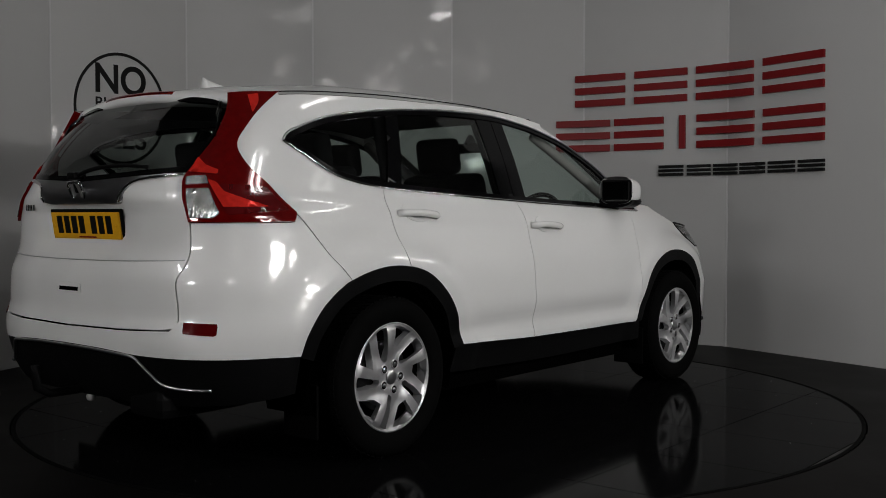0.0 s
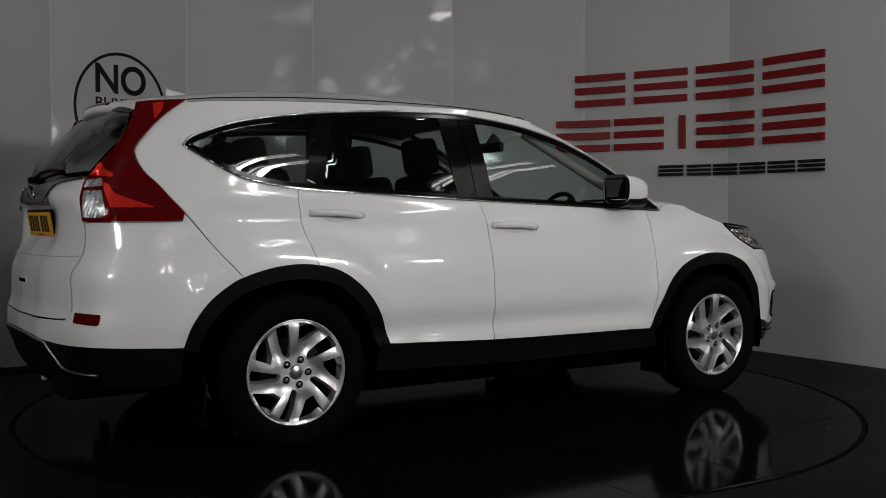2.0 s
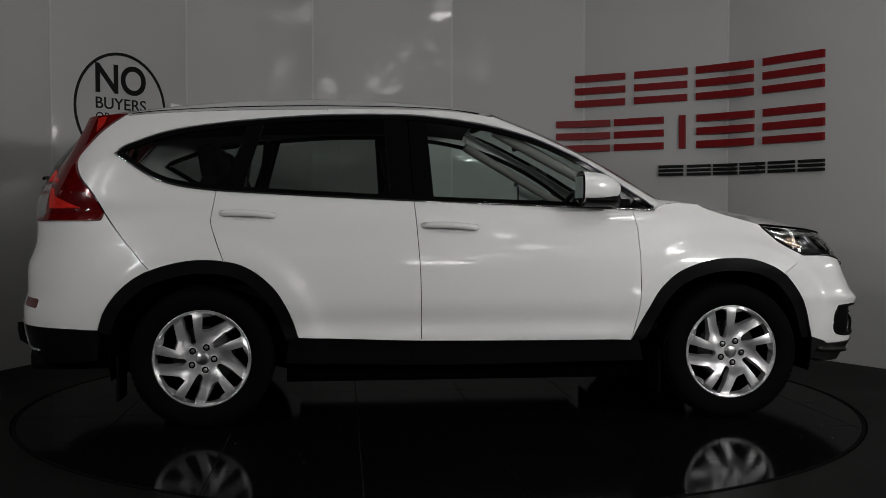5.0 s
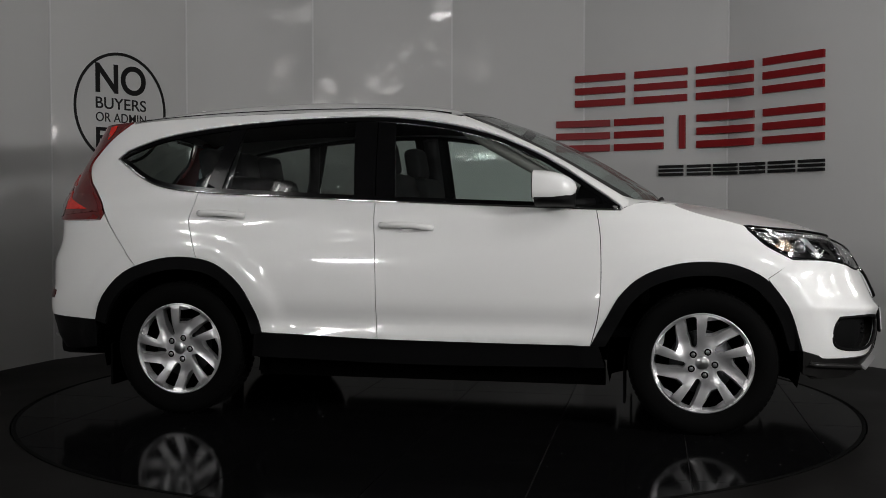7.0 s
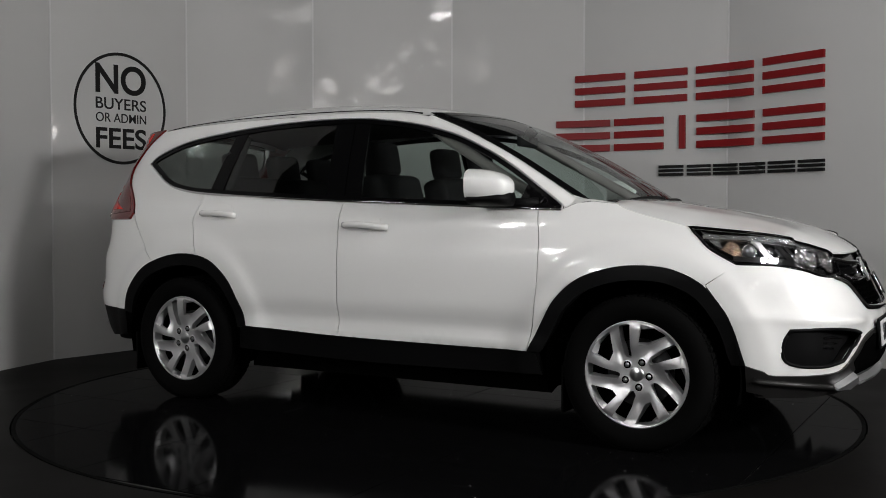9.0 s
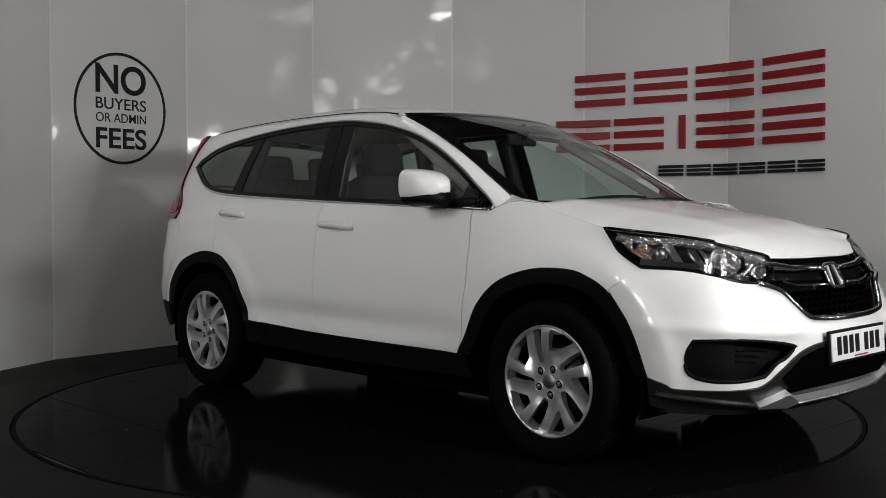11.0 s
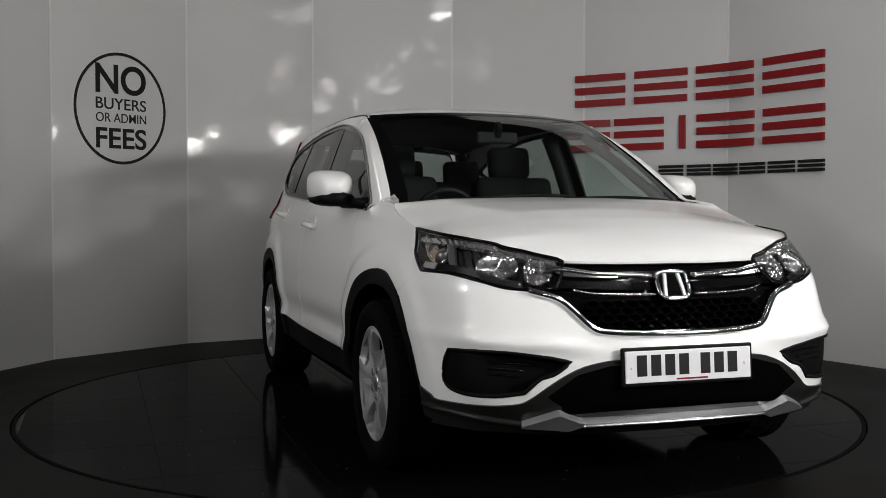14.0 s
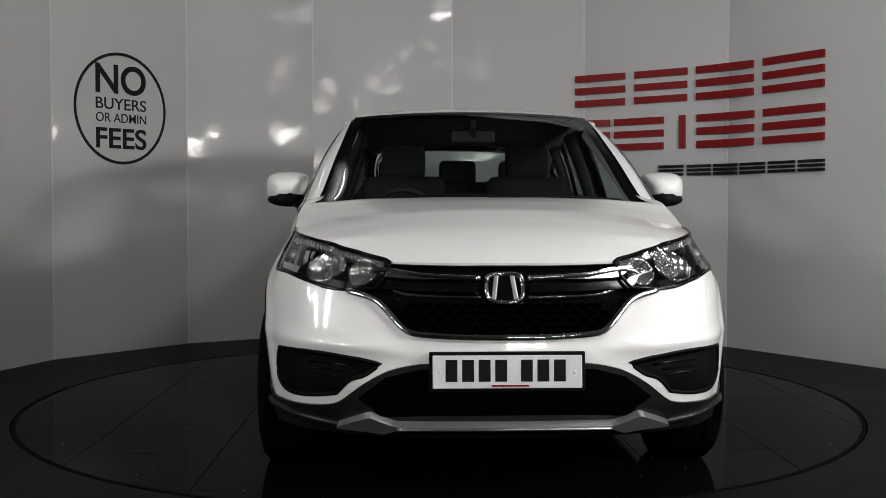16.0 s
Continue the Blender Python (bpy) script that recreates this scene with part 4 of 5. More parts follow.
# rear screen and black surround
scr_half = np.vstack([line(B([(0, 1.535), (-.3, 1.525), (-.525, 1.488)])), line(B([(-.525, 1.488), (-.572, 1.44), (-.588, 1.38), (-.589, 1.29), (-.575, 1.195)])), line(B([(-.575, 1.195), (-.3, 1.178), (0, 1.165)]))])
scr_l = loop(scr_half, mirror_line(scr_half))
glz = shrink(scr_l, .022)
mesh_part("screen_surround", *sheet(scr_l, rear_chart, .03, (glz,), gap=0, rim=.01, out=.001), GLOSSY, tailgate)
mesh_part("rear_screen", *sheet(shrink(scr_l, .018), lambda uv, out=0.0: rear_chart(uv, out - .004), .05, gap=0, rim=.004), TINTED, tailgate, "tinted rear screen").visible_shadow = False
# roof spoiler with the high brake lamp
def roof_z(x, q):
    ye, ze = np.interp(x, rx, ry), np.interp(x, rx, rz)
    return q * ye, ze + (roof_mid(x) - ze) * (1 - abs(q) ** 3.2)


sp_v, lip = [], []
QS = np.linspace(-1, 1, 33)
for t in np.linspace(0, 1, 8):
    for q in QS:
        x = -1.62 - t * (.24 - .09 * abs(q) ** 2.5)
        y, z = roof_z(x, q * .985)
        sp_v.append((x, y, z + .004))
        if t == 1:
            lip.append((x, y, z + .004))
for dx, dz in ((-.006, -.010), (-.008, -.03), (.0, -.042), (.10, -.052)):
    for x, y, z in lip:
        sp_v.append((x + dx, y * .995, z + dz * (1 - .35 * abs(y / .62) ** 4)))
spoiler = mesh_part("roof_spoiler", sp_v, grid_faces(12, len(QS)), PAINT, car)
lamp_line = [(x + .006, y, z - .005) for x, y, z in lip if abs(y) < .27]
mesh_part("brake_lamp", *tube(lamp_line, .013, 8, .8), RED, spoiler, "red high brake lamp")
# tail lamps
T_IN = B([(-.645, 1.0), (-.600, 1.12), (-.582, 1.187), (-.596, 1.287), (-.598, 1.391), (-.590, 1.451), (-.565, 1.518)])
T_BOT = np.vstack([BX([(-1.684, 1.04), (-1.70, 1.012), (-1.745, 1.003)]), B([(-.70, 1.0), (-.645, 1.0)])])
tail = loop(line(T_IN, .015), line(np.vstack([T_IN[-1:], BX([(-1.68, 1.53), (-1.605, 1.535)])]), .015, False), line(BX(TAIL_OUT), .015)[::-1], line(T_BOT, .015))
T_MID = B([(-.652, 1.165)])[0]
for sgn in (1, -1):
    o = tail if sgn == 1 else loop(mirror_line(tail))
    tl = mesh_part("tail_lamp", *sheet(o, rear_chart, .02, gap=.001, rim=.03, out=.014), RED, car, "red tail lamp rising along the rear pillar")
    for nm, pts, mt, lab, o2 in (("reversing_lens", [(-.650, 1.018), (-.610, 1.13), (-.672, 1.133), (-.735, 1.035), (-.722, 1.016)], CLEAR, "clear ribbed reversing lens", .0175),
                                 ("lens_band", [(-.602, 1.146), (-.590, 1.178), (-.644, 1.183), (-.664, 1.150)], CLEAR, "clear lens band", .0175)):
        b = B(pts) * (sgn, 1)
        mesh_part(nm, *sheet(loop(line(np.vstack([b, b[:1]]), .015, False)), rear_chart, .02, gap=0, rim=.008, out=o2), mt, tl, lab)
    for nm, pts, o2 in (("light_streak", [(-1.897, -.655, 1.167), (-1.862, -.682, 1.157), (-1.840, -.712, 1.120), (-1.795, -.766, 1.062), (-1.860, -.735, 1.060), (-1.875, -.690, 1.120)], .0195),
                        ("light_streak", [(-1.942, -.59, 1.197), (-1.898, -.592, 1.257), (-1.892, -.624, 1.224), (-1.843, -.671, 1.203), (-1.851, -.673, 1.188)], .0165),
                        ("light_streak", [(-1.749, -.565, 1.510), (-1.705, -.592, 1.519), (-1.716, -.606, 1.482), (-1.753, -.604, 1.436)], .0165)):
        b = np.vstack([B([(q[1], q[2])]) if q[0] < -1.8 else BX([(q[0], q[2])]) for q in pts + pts[:1]]) * (sgn, 1)
        mesh_part(nm, *sheet(loop(line(b, .015, False)), rear_chart, .02, gap=0, rim=.006, out=o2), RED_BRIGHT, tl, "bright red reflector facet")
    dk = np.vstack([BX([(-1.715, 1.05), (-1.78, 1.14)]), B([(-.695, 1.15), (-.69, 1.12), (-.755, 1.03)])]) * (sgn, 1)
    mesh_part("inner_lens", *sheet(loop(line(np.vstack([dk, dk[:1]]), .015, False)), rear_chart, .02, gap=0, rim=.006, out=.017), RED_DARK, tl, "dark red lens field")
# rear bumper
R_LOW = np.vstack([BX([(-1.71, .475)]), BX([(-1.85, .478)]), B([(-.74, .484), (-.60, .487), (-.46, .492), (-.3, .503), (0, .51)])])
rb = np.vstack([line(B([(0, .582), (-.4, .587), (-.62, .593)])), line(B([(-.648, .63), (-.643, .70), (-.633, .78), (-.651, .84), (-.655, .90), (-.648, .999)])), line(np.vstack([B([(-.648, .999)]), BX([(-1.745, 1.0), (-1.70, 1.01), (-1.684, 1.037)])])),
                line(BX([(-1.684, 1.037), (-1.58, .90), (-1.46, .762)])), line(BX([(-1.46, .760), (-1.50, .744), (-1.603, .667), (-1.675, .57), (-1.71, .475)])), line(R_LOW)])
REFL = B([(-.668, .626), (-.775, .620), (-.778, .574), (-.675, .584)])
rear_bumper = mesh_part("rear_bumper", *sheet(loop(rb, mirror_line(rb)), rear_chart, .03), PAINT, car)
for sgn in (1, -1):
    b = REFL * (sgn, 1)
    mesh_part("reflector", *sheet(loop(line(np.vstack([b, b[:1]]), .015, False)), rear_chart, .02, gap=0, rim=.004, out=.003), RED_DARK, rear_bumper, "dark red bumper reflector")
rl2 = line(np.vstack([BX([(-1.72, .33), (-1.86, .31)]), B([(-.70, .30), (-.4, .29), (0, .29)])]))
rc = np.vstack([line(R_LOW)[::-1], rl2])
rclad = mesh_part("rear_lower_cladding", *sheet(loop(rc, mirror_line(rc)), rear_chart, .03, gap=0, rim=.12, out=-.004), BLACK, car, "matt black rear lower cladding")
for sgn in (1, -1):
    l = line(B([(-.74, .366), (-.67, .368), (-.571, .382), (-.515, .43), (-.472, .472), (-.43, .490), (-.2, .500), (0, .503)])) * (sgn, 1)
    mesh_part("silver_line", *tube(rear_chart(l, .006), .006), SATIN, rclad, "satin silver trim line")
# handle recess, tow bar, wiper
mesh_part("gate_handle", *sheet(loop(line(B([(-.085, .715), (-.085, .755), (.085, .755), (.085, .715), (-.085, .715)]), .015, False)), rear_chart, .02, gap=0, rim=.01, out=.004), PAINT, tailgate)
# the grip's hollow is only its shade, a near-black patch laid on top
mesh_part("handle_hollow", *sheet(loop(line(B([(-.07, .722), (-.07, .738), (.07, .738), (.07, .722), (-.07, .722)]), .015, False)), rear_chart, .02, gap=0, rim=.004, out=.006), DARK, tailgate, "dark grip hollow")
mesh_part("tow_bar", *tube([(-1.8, 0, .33), (-2.15, 0, .31), (-2.27, 0, .31), (-2.32, 0, .34), (-2.33, 0, .40), (-2.33, 0, .43)], .018, 10), BLACK, car, "black tow bar")
bm = bmesh.new()
bmesh.ops.create_uvsphere(bm, u_segments=16, v_segments=10, radius=.019, matrix=Matrix.Translation((-2.085, 0, .272)))
part("socket_cover", bm, STEEL, car, "pale tow socket cover", True)
mesh_part("rear_wiper", *tube(rear_chart(line(B([(.05, 1.185), (-.08, 1.215), (-.26, 1.225), (-.42, 1.215)])), .018), .009, 6), BLACK, tailgate, "black rear wiper")
bm = box_bm((.06, .06, .03), Matrix.Translation(Vector(rear_chart(B([(.05, 1.19)]), .012)[0])), .01)
part("wiper_hub", bm, BLACK, tailgate)


def plate(mat, m, label):
    """Number plate with plain bars for its characters; faces local +x."""
    ob = part("number_plate", box_bm((.008, .52, .111), m, .003), mat, car, label)
    part("holder", box_bm((.012, .545, .136), m @ Matrix.Translation((-.008, 0, 0)), .006), BLACK, ob)
    for i in range(7):
        y = (-3.3 + i + (.55 if i > 3 else 0)) * .0575
        part("character_bar", box_bm((.002, .041, .074), m @ Matrix.Translation((.0045, y - .005, .004)), .0008, 1), SIGN_BLACK, ob)
    part("maker_line", box_bm((.002, .13, .006), m @ Matrix.Translation((.0045, .01, -.047)), .0005, 1), SIGN_RED, ob)
    for y in (-.235, .235):
        bm = bmesh.new()
        bmesh.ops.create_cone(bm, cap_ends=True, segments=12, radius1=.007, radius2=.005, depth=.006, matrix=m @ Matrix.Translation((.005, y, -.002)) @ Matrix.Rotation(radians(90), 4, "Y"))
        part("screw_cap", bm, mat, ob)


plate(WHITE_PLATE, pose(2.316, 0, .500, 0, -4, 0), "white front number plate in black holder")
px = rear_chart(B([(0, .985)]), .014)[0]
plate(YELLOW, pose(px[0], -.0, .985, 0, 9, 180), "yellow rear number plate")


def badge(w, h, m):
    """Chrome rounded ring with a plain upright plate."""
    ring = []
    for k in range(40):
        a = 2 * math.pi * k / 40
        c, s = math.cos(a), math.sin(a)
        ring.append((0, w * abs(c) ** .55 * (1 if c > 0 else -1) * (1 + .06 * s), h * abs(s) ** .55 * (1 if s > 0 else -1)))
    ring.append(ring[0])
    vv, ff = tube(ring, .0085, 8)
    ob = mesh_part("badge", [tuple(m @ Vector(q)) for q in vv], ff, CHROME, car, "plain chrome badge")
    for sgn in (1, -1):
        part("bar", box_bm((.012, .016, h * 1.75), m @ Matrix.Translation((0, sgn * w * .52, 0)) @ Matrix.Rotation(radians(8 * sgn), 4, "X"), .004), GUARD, ob)
    part("backing", box_bm((.01, w * 1.9, h * 1.9), m @ Matrix.Translation((-.006, 0, 0)), .004), GLOSSY, ob)


badge(.066, .052, pose(2.205, 0, .775, 0, -24, 0))
bx = rear_chart(B([(0, 1.125)]), .012)[0]
badge(.05, .04, pose(bx[0], 0, 1.125, 0, 24, 180))
for i in range(4):
    c = rear_chart(np.array([(B([(.50, 1.06)])[0][0] + i * .032, 1.06)]), .004)[0]
    part("model_mark", box_bm((.006, .024, .026), Matrix.Translation(Vector(c)) @ Matrix.Rotation(radians(-25), 4, "Z"), .002), CHROME, tailgate, "plain chrome mark")

# ---- door furniture ----
for x0, x1, z0, owners in ((-1.125, -.872, 1.036, rear_doors), (-.145, .118, .977, front_doors)):
    xs = np.linspace(x0, x1, 11)
    pts = side_chart(np.stack([xs, z0 + .008 * np.sin(np.linspace(0, math.pi, 11)) - .012 * np.linspace(0, 1, 11)], 1), .0)
    lift = np.sin(np.linspace(0, math.pi, 11)) ** .4 * .038
    pts = pts + np.stack([0 * lift, -lift, 0 * lift], 1)
    both("handle_bar", tube(pts, .017, 10, .95), PAINT)
    # cup behind the grip
    cup = np.array([((x0 + x1) / 2 + .092 * math.cos(a), z0 + .008 + .045 * math.sin(a)) for a in np.linspace(0, 2 * math.pi, 28, endpoint=False)])
    both("handle_cup", sheet(loop(cup), side_chart, .02, gap=0, rim=.005, out=.0035), PAINT)
    both("handle_shadow_gap", sheet(loop(np.array([((x0 + x1) / 2 + .06 * math.cos(a), z0 - .004 + .018 * math.sin(a)) for a in np.linspace(0, 2 * math.pi, 20, endpoint=False)])), side_chart, .02, gap=0, rim=.002, out=.0045), SATIN)

# door mirrors
mv = []
for i, t in enumerate(1 - (1 - np.linspace(0, 1, 13)) ** 1.6):
    w = math.sqrt(max(0, 1 - (t * 1.0) ** 2.6))
    for k in range(24):
        a = 2 * math.pi * k / 24
        c, s = math.cos(a), math.sin(a)
        yy = -.955 + .108 * abs(c) ** .62 * (1 if c > 0 else -1) * (.04 + .96 * w)
        zz = 1.165 + .078 * abs(s) ** .62 * (1 if s > 0 else -1) * (.04 + .96 * w) - .01 * t
        mv.append((.625 + .20 * t, yy, zz))
mf = [tuple(reversed(q)) for q in grid_faces(13, 24, True)] + [tuple(reversed(range(12 * 24, 13 * 24)))]
shells = both("door_mirror", (mv, mf), PAINT)
for sgn, sh in ((1, shells[0]), (-1, shells[1])):
    part("mirror_glass", box_bm((.004, .172, .108), pose(.6205, -.955 * sgn, 1.163), .0015, 1), MIRROR, sh, "mirror glass")
    part("mirror_rim", box_bm((.02, .186, .122), pose(.632, -.955 * sgn, 1.163), .009), BLACK, sh)
    vv = []
    for i, t in enumerate(np.linspace(0, 1, 6)):
        w = math.sqrt(max(0, 1 - t ** 2.6))
        for k in range(16):
            a = 2 * math.pi * k / 16
            vv.append((.632 + .185 * t, (-.948 + .109 * math.cos(a) * (.4 + .6 * w)) * sgn, 1.104 + .036 * math.sin(a)))
    mesh_part("mirror_foot", vv, grid_faces(6, 16, True) + [tuple(range(16)), tuple(range(80, 96))], BLACK, sh, "black mirror base")
    vv, ff = tube([(.70, -.90 * sgn, 1.085), (.80, -.86 * sgn, 1.082), (.90, -.825 * sgn, 1.085)], .026, 10)
    mesh_part("mirror_arm", vv, ff, BLACK, sh)
    vv, ff = tube([(.640, -1.055 * sgn, 1.152), (.72, -1.045 * sgn, 1.150), (.77, -1.01 * sgn, 1.148)], .006, 6)
    mesh_part("indicator_strip", vv, ff, GLOSSY, sh, "dark indicator strip")

# aerial fin
fin = []
for t in np.linspace(0, 1, 8):
    h = .058 * (1 - t) ** 1.1 + .004
    for y, z in ((-.028 * (1 - .5 * t), 0), (-.012, h * .75), (0, h), (.012, h * .75), (.028 * (1 - .5 * t), 0)):
        fin.append((-1.50 + .15 * t, y, roof_mid(-1.50 + .15 * t) - .002 + z))
ff = grid_faces(8, 5) + [(4, 3, 2, 1, 0)]
mesh_part("aerial_fin", fin, [tuple(reversed(q)) for q in ff], PAINT, car)
# wipers on the screen
for y0, y1 in ((-.55, .05), (.02, .62)):
    u = np.linspace(0, 1, 14)
    p = ws_point((y0 + (y1 - y0) * u) / .74, .90 - .06 * np.sin(u * 2.2), .014)
    mesh_part("wiper", *tube(p, .008, 6), BLACK, car, "black windscreen wiper")

# ---- wheels ----
def wheel_mesh():
    prof = [(.232, -.02), (.236, .0), (.228, .003), (.222, -.012), (.215, -.05), (.20, -.12), (.20, -.19), (.222, -.2)]
    return lathe([(r, -h) for r, h in prof], 72)


wheel = mesh_part("wheel", *wheel_mesh(), ALLOY, car, "silver ten-spoke alloy wheel")
tp = [(.222, .20), (.255, .222), (.29, .226), (.324, .214), (.337, .195), (.341, .10), (.337, .008), (.324, -.010), (.29, -.020), (.262, -.012), (.236, -.002), (.230, .01)]
mesh_part("tyre", *lathe(tp, 96), RUBBER, wheel, "worn black tyre")
tv_, tf = [], []
for k in range(72):
    for side_, h0, h1 in ((0, .012, .055), (1, .065, .10), (2, .11, .145), (3, .155, .192)):
        a0 = 2 * math.pi * (k + (side_ % 2) * .5) / 72
        a1 = a0 + 2 * math.pi / 72 * .72
        b = len(tv_)
        sk = .02 if side_ < 2 else -.02
        for r in (.3365, .3435):
            for a, h in ((a0, h0), (a1, h0), (a1 + sk, h1), (a0 + sk, h1)):
                tv_.append((r * math.cos(a), h, r * math.sin(a)))
        tf += [(b + 4, b + 5, b + 6, b + 7)] + [(b + i, b + (i + 1) % 4, b + 4 + (i + 1) % 4, b + 4 + i) for i in range(4)]
tagged(mesh_part("tread", tv_, tf, RUBBER, wheel, smooth=False), kind="stuff")
# barrel and disc carry the shade behind the spokes in their colour
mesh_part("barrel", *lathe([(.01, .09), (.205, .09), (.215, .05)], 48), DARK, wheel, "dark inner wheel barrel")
mesh_part("brake_disc", *lathe([(.01, .062), (.15, .062), (.15, .075), (.01, .075)], 48), ALLOY_SHADED, wheel)


def wheel_chart(uv, out=0.0):
    """(x, z) of the wheel's outer face, dished towards the hub, each blade slightly twisted."""
    uv = np.asarray(uv, float)
    x, z = uv[:, 0], uv[:, 1]
    r, a = np.hypot(x, z), np.arctan2(z, x)
    y = .012 * (1 - ease(.05, .2, r)) + .012 * np.cos(5 * a + 9 * r) * ease(.07, .13, r) * (1 - ease(.21, .228, r))
    return np.stack([x, y - out, z], 1)


def turned(pts, k):
    q = radians(-72 * k)
    p = np.asarray(pts, float)
    return np.stack([p[:, 0] * math.cos(q) - p[:, 1] * math.sin(q), p[:, 0] * math.sin(q) + p[:, 1] * math.cos(q)], 1)


SLOT = [(-.056, .084), (-.047, .072), (-.030, .068), (-.022, .076), (-.026, .14), (-.027, .212), (-.052, .209), (-.080, .198), (-.073, .14), (-.056, .084)]
WEDGE = [(.012, .130), (.017, .17), (.021, .212), (.045, .209), (.080, .198), (.129, .168), (.088, .147), (.048, .127), (.012, .130)]
disc = np.array([(.231 * math.cos(q), .231 * math.sin(q)) for q in np.linspace(0, 2 * math.pi, 120, endpoint=False)])
cuts = [loop(turned(line(np.array(h) * np.where(np.hypot(*np.array(h).T) > .16, 1.03, 1.0)[:, None], .01, False), k)) for k in range(5) for h in (SLOT, WEDGE)]
mesh_part("spoke_face", *sheet(loop(disc), wheel_chart, .010, cuts, gap=0, rim=.032), ALLOY, wheel, "silver alloy spokes with slots")
mesh_part("hub_cap", *lathe([(.001, .005), (.026, .006), (.031, .009), (.033, .013)], 32), SATIN, wheel, "plain satin hub cap")
for k in range(5):
    a = radians(72 * k + 65)
    vv, ff = lathe([(.001, .003), (.009, .003), (.0105, .006), (.0105, .02)], 6)
    mesh_part("wheel_nut", [(x + .057 * math.cos(a), y, z + .057 * math.sin(a)) for x, y, z in vv], ff, DARK_CHROME, wheel)
    # flat near-black disc paints the shade inside the nut's hole
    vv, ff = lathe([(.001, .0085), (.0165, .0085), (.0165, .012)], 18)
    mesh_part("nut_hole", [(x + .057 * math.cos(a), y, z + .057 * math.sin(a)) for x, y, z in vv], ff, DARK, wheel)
    vv, ff = lathe([(.0160, .010), (.0175, .005), (.021, .010)], 18)
    mesh_part("nut_seat", [(x + .057 * math.cos(a), y, z + .057 * math.sin(a)) for x, y, z in vv], ff, ALLOY, wheel)
for o in wheel.children:
    o.data.polygons.foreach_set("use_smooth", [o.name.split(".")[0] not in ("tread",)] * len(o.data.polygons))
wheel.matrix_basis = pose(-1.217, -.938, .338, 0, -4, 0)
copy_thing(wheel, pose(1.408, -.938, .338))
copy_thing(wheel, pose(-1.217, .938, .338, 0, 0, 180))
copy_thing(wheel, pose(1.408, .938, .338, 0, 40, 180))
# wheel housings
for xc in (-1.222, 1.407):
    hv2, hf2 = [], []
    for i, y in enumerate((-.90, -.80, -.62, -.60)):
        for k in range(25):
            a = math.pi * (k / 24) * 1.16 - .08 * math.pi
            r = .44 if i < 3 else .05
            hv2.append((xc + r * math.cos(a), y, .34 + r * math.sin(a)))
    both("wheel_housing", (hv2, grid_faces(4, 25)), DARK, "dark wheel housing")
for xs in (1.05, -1.62):
    for sgn in (1, -1):
        part("mud_flap", box_bm((.012, .20, .22), pose(xs, -.80 * sgn, .24), .004), RUBBER, car)
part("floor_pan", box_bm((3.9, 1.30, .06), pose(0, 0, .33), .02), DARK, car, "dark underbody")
part("exhaust", box_bm((.45, .24, .12), pose(-1.9, -.45, .30), .04), BLACK, car, "dull steel exhaust box")

# ---- cabin ----
def seat(x, y, w, rear=False):
    s = part("seat", box_bm((.52, w, .17), pose(x + .05, y, .62, 0, -6, 0), .05, 3), CLOTH, car, "dark cloth seat", True)
    part("backrest", box_bm((.16, w, .66), pose(x - .24, y, .92, 0, -14, 0), .06, 3), CLOTH, s, smooth=True)
    heads = [y] if not rear else [-.42, 0, .42]
    for hy in heads:
        part("headrest", box_bm((.10, .26, .19), pose(x - .35, hy, 1.335 if not rear else 1.30, 0, -10, 0), .045, 3), CLOTH, s, smooth=True)
        for dy in (-.05, .05):
            vv, ff = tube([(x - .335, hy + dy, 1.18), (x - .345, hy + dy, 1.28)], .006, 6)
            mesh_part("post", vv, ff, CHROME, s)


seat(.10, -.37, .50)
seat(.10, .37, .50)
seat(-.88, 0, 1.30, True)
dash = [(.80, .70), (.78, .98), (.86, 1.04), (1.0, 1.05), (1.15, 1.02), (1.15, .70)]
dv, df = [], []
for y in (-.74, .74):
    dv += [(x, y, z) for x, z in dash]
df = [(i, (i + 1) % 6, 6 + (i + 1) % 6, 6 + i) for i in range(6)] + [tuple(range(5, -1, -1)), tuple(range(6, 12))]
mesh_part("dashboard", dv, df, TRIM, car, "dark dashboard", smooth=False)
part("instrument_hood", box_bm((.18, .36, .07), pose(.83, -.37, 1.055), .025), TRIM, car)
vv, ff = lathe([(.175 + .014 * math.cos(a), .014 * math.sin(a)) for a in np.linspace(0, 2 * math.pi, 11)], 40, "z")
M = pose(.66, -.37, .99, 0, -66, 0)
st = mesh_part("steering_wheel", [tuple(M @ Vector(q)) for q in vv], ff, TRIM, car, "black steering wheel")
part("boss", box_bm((.12, .15, .03), M @ pose(0, 0, 0), .012), TRIM, st)
for a in (0, 120, 240):
    part("spoke", box_bm((.17, .03, .015), M @ pose(0, 0, 0, 0, 0, a + 90) @ pose(.085, 0, 0), .004), TRIM, st)
part("rear_view_mirror", box_bm((.03, .23, .06), pose(.47, 0, 1.43), .012), TRIM, car, "dark rear-view mirror")
part("mirror_stalk", box_bm((.06, .03, .07), pose(.485, 0, 1.47, 0, 40, 0), .008), TRIM, car)
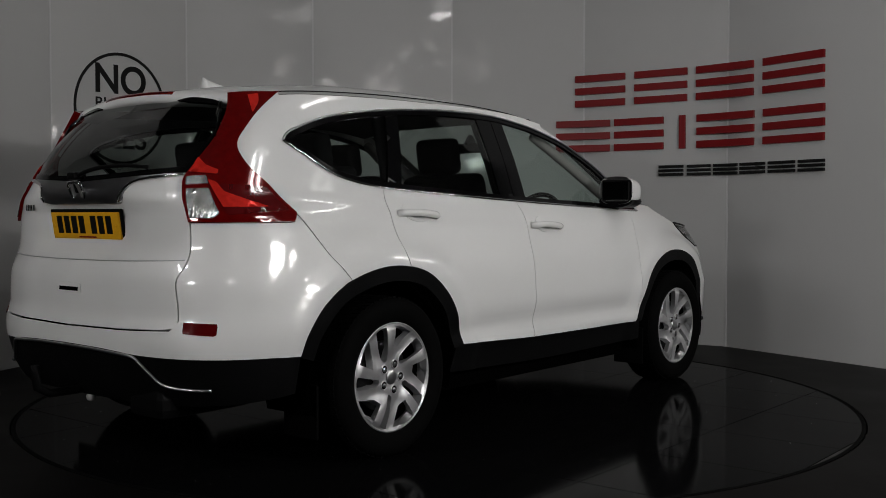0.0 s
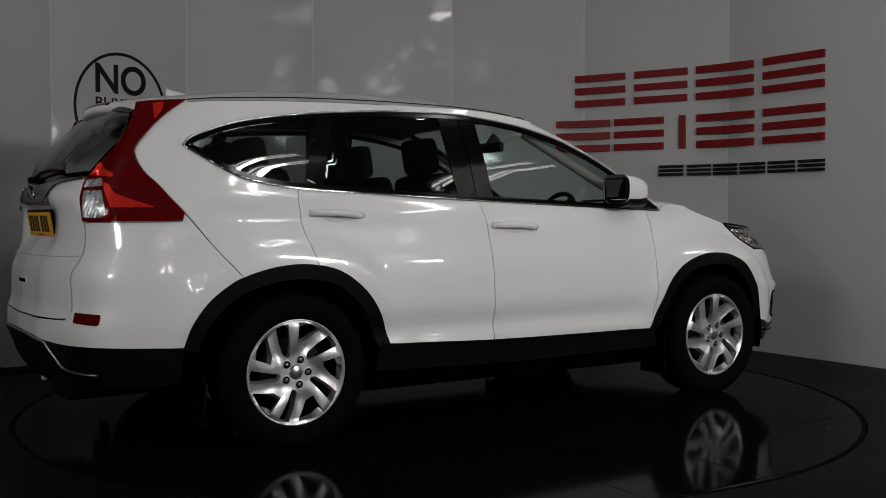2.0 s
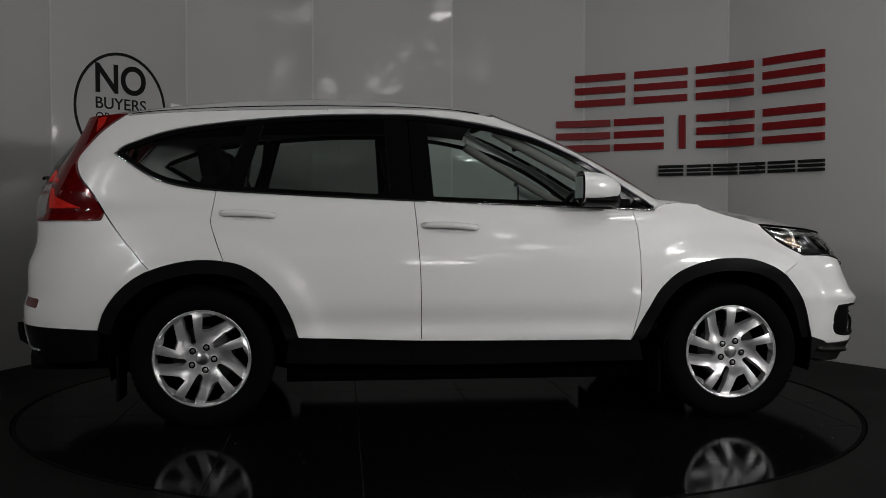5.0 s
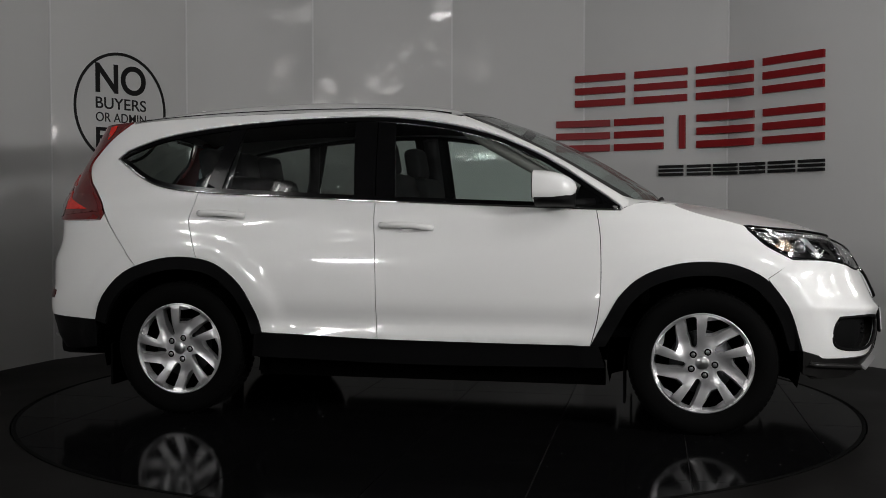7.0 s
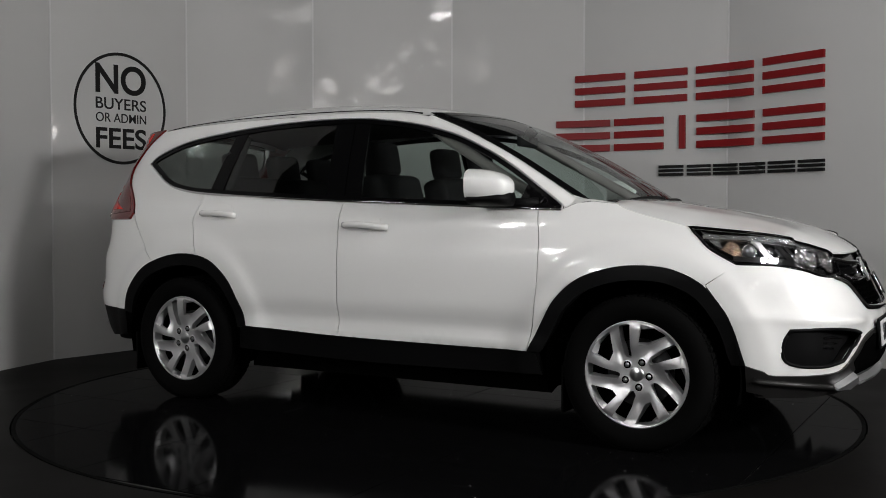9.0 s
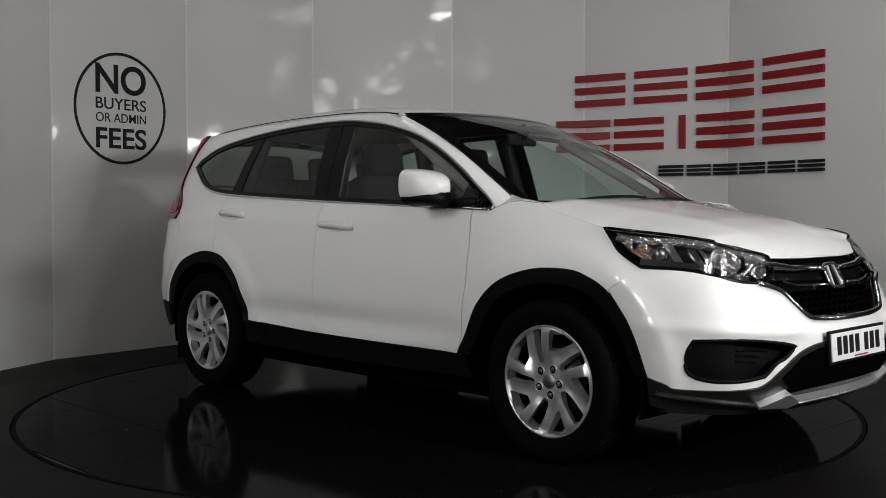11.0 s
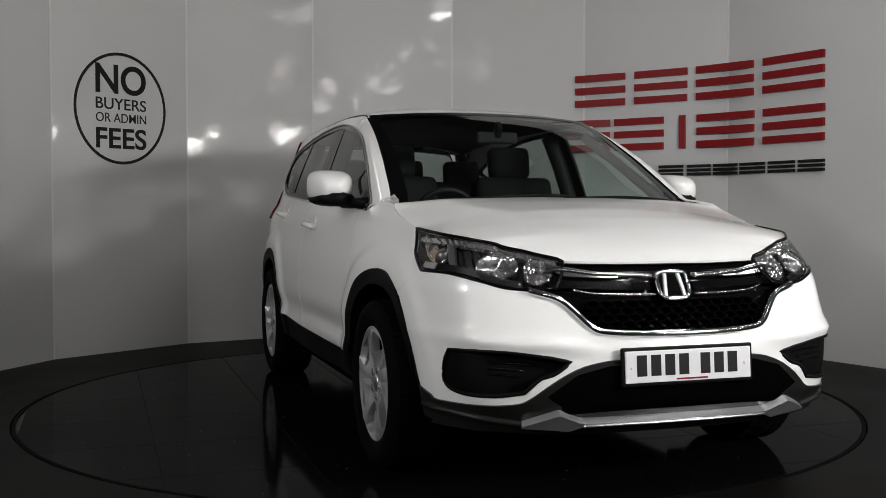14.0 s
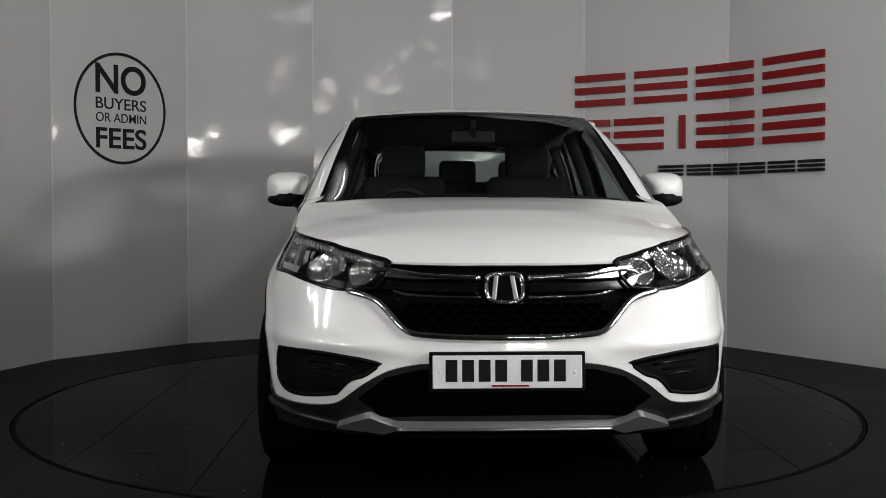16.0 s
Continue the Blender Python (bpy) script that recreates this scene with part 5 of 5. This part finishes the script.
# roof lining and inner pillars
lv = []
for x in np.linspace(-1.7, .22, 20):
    xe = min(x, .2)
    ye, ze = np.interp(xe, rx, ry) - .03, np.interp(xe, rx, rz) - .03
    for q in np.linspace(-1, 1, 13):
        lv.append((x, q * ye, ze + (roof_mid(x) - .04 - ze) * (1 - abs(q) ** 3.2)))
mesh_part("roof_lining", lv, grid_faces(20, 13), TRIM, car, "dark roof lining")
for a, b, r in (((-.22, 1.50), (-.17, .7), .05), ((-1.0, 1.47), (-1.08, .95), .035), ((.24, 1.46), (.95, 1.06), .028)):
    both("pillar_trim", tube(side_chart(line([a, b], .1, False), -.07), r, 8), LINER if r < .03 else TRIM)
both("door_card", sheet(loop([(-1.15, 1.12), (.95, 1.04), (.95, .5), (-.75, .5), (-1.15, .8)]), lambda uv, out=0.0: side_chart(uv, out - .07), .1, gap=0, rim=.02), TRIM)
part("load_floor", box_bm((.7, 1.3, .04), pose(-1.65, 0, .80), .01), TRIM, car)
part("cabin_floor", box_bm((2.6, 1.5, .04), pose(0, 0, .45), .01), TRIM, car)
part("bulkhead", box_bm((.05, 1.5, .5), pose(1.14, 0, .75), .01), DARK, car)
part("engine_bay", box_bm((.70, 1.05, .35), pose(1.65, 0, .62), .05), DARK, car)


# true width of the body: everything but the wheels drawn in a little
WIDTH = .974
for o in car.children:
    if o.name.split(".")[0] == "wheel":
        o.location.y *= WIDTH
        continue
    for q in [o] + list(o.children_recursive):
        for w in q.data.vertices:
            w.co.y *= WIDTH

# dust specks on the tiles
dv2, df2 = [], []
for k in range(140):
    r, q = 2.15 * math.sqrt(random.random()), random.random() * 2 * math.pi
    s = random.uniform(.0012, .0035)
    for m in range(4):
        dv2.append((r * math.cos(q) + s * math.cos(m * 1.57 + q), r * math.sin(q) + s * math.sin(m * 1.57 + q), .0006 + .0012 * (m % 2)))
    df2.append(tuple(range(4 * k, 4 * k + 4)))
tagged(mesh_part("dust", dv2, df2, STEEL, table, "pale dust specks", smooth=False), kind="stuff")


# ---- movement ----
TURN = [(0.0, 50.30), (0.5, 45.75), (1.0, 41.27), (1.5, 36.86), (2.0, 32.40), (2.5, 27.83), (3.0, 23.31), (3.5, 18.77), (4.0, 14.26), (6.5, -7.51), (7.0, -11.89), (7.5, -16.20), (8.0, -20.64),
        (8.5, -25.17), (9.0, -29.69), (11.5, -49.86), (12.0, -54.44), (12.5, -58.89), (13.0, -63.14), (13.5, -67.29), (14.0, -71.58), (14.5, -75.90), (15.0, -80.39), (15.5, -84.81), (16.0, -88.26)]


def motions():
    walk(car, [(t, pose(0, 0, 0, 0, 0, a) @ Matrix.Translation((0, .160, 0))) for t, a in TURN])
    walk(table, [(t, pose(0, 0, 0, 0, 0, a)) for t, a in TURN])


motions()
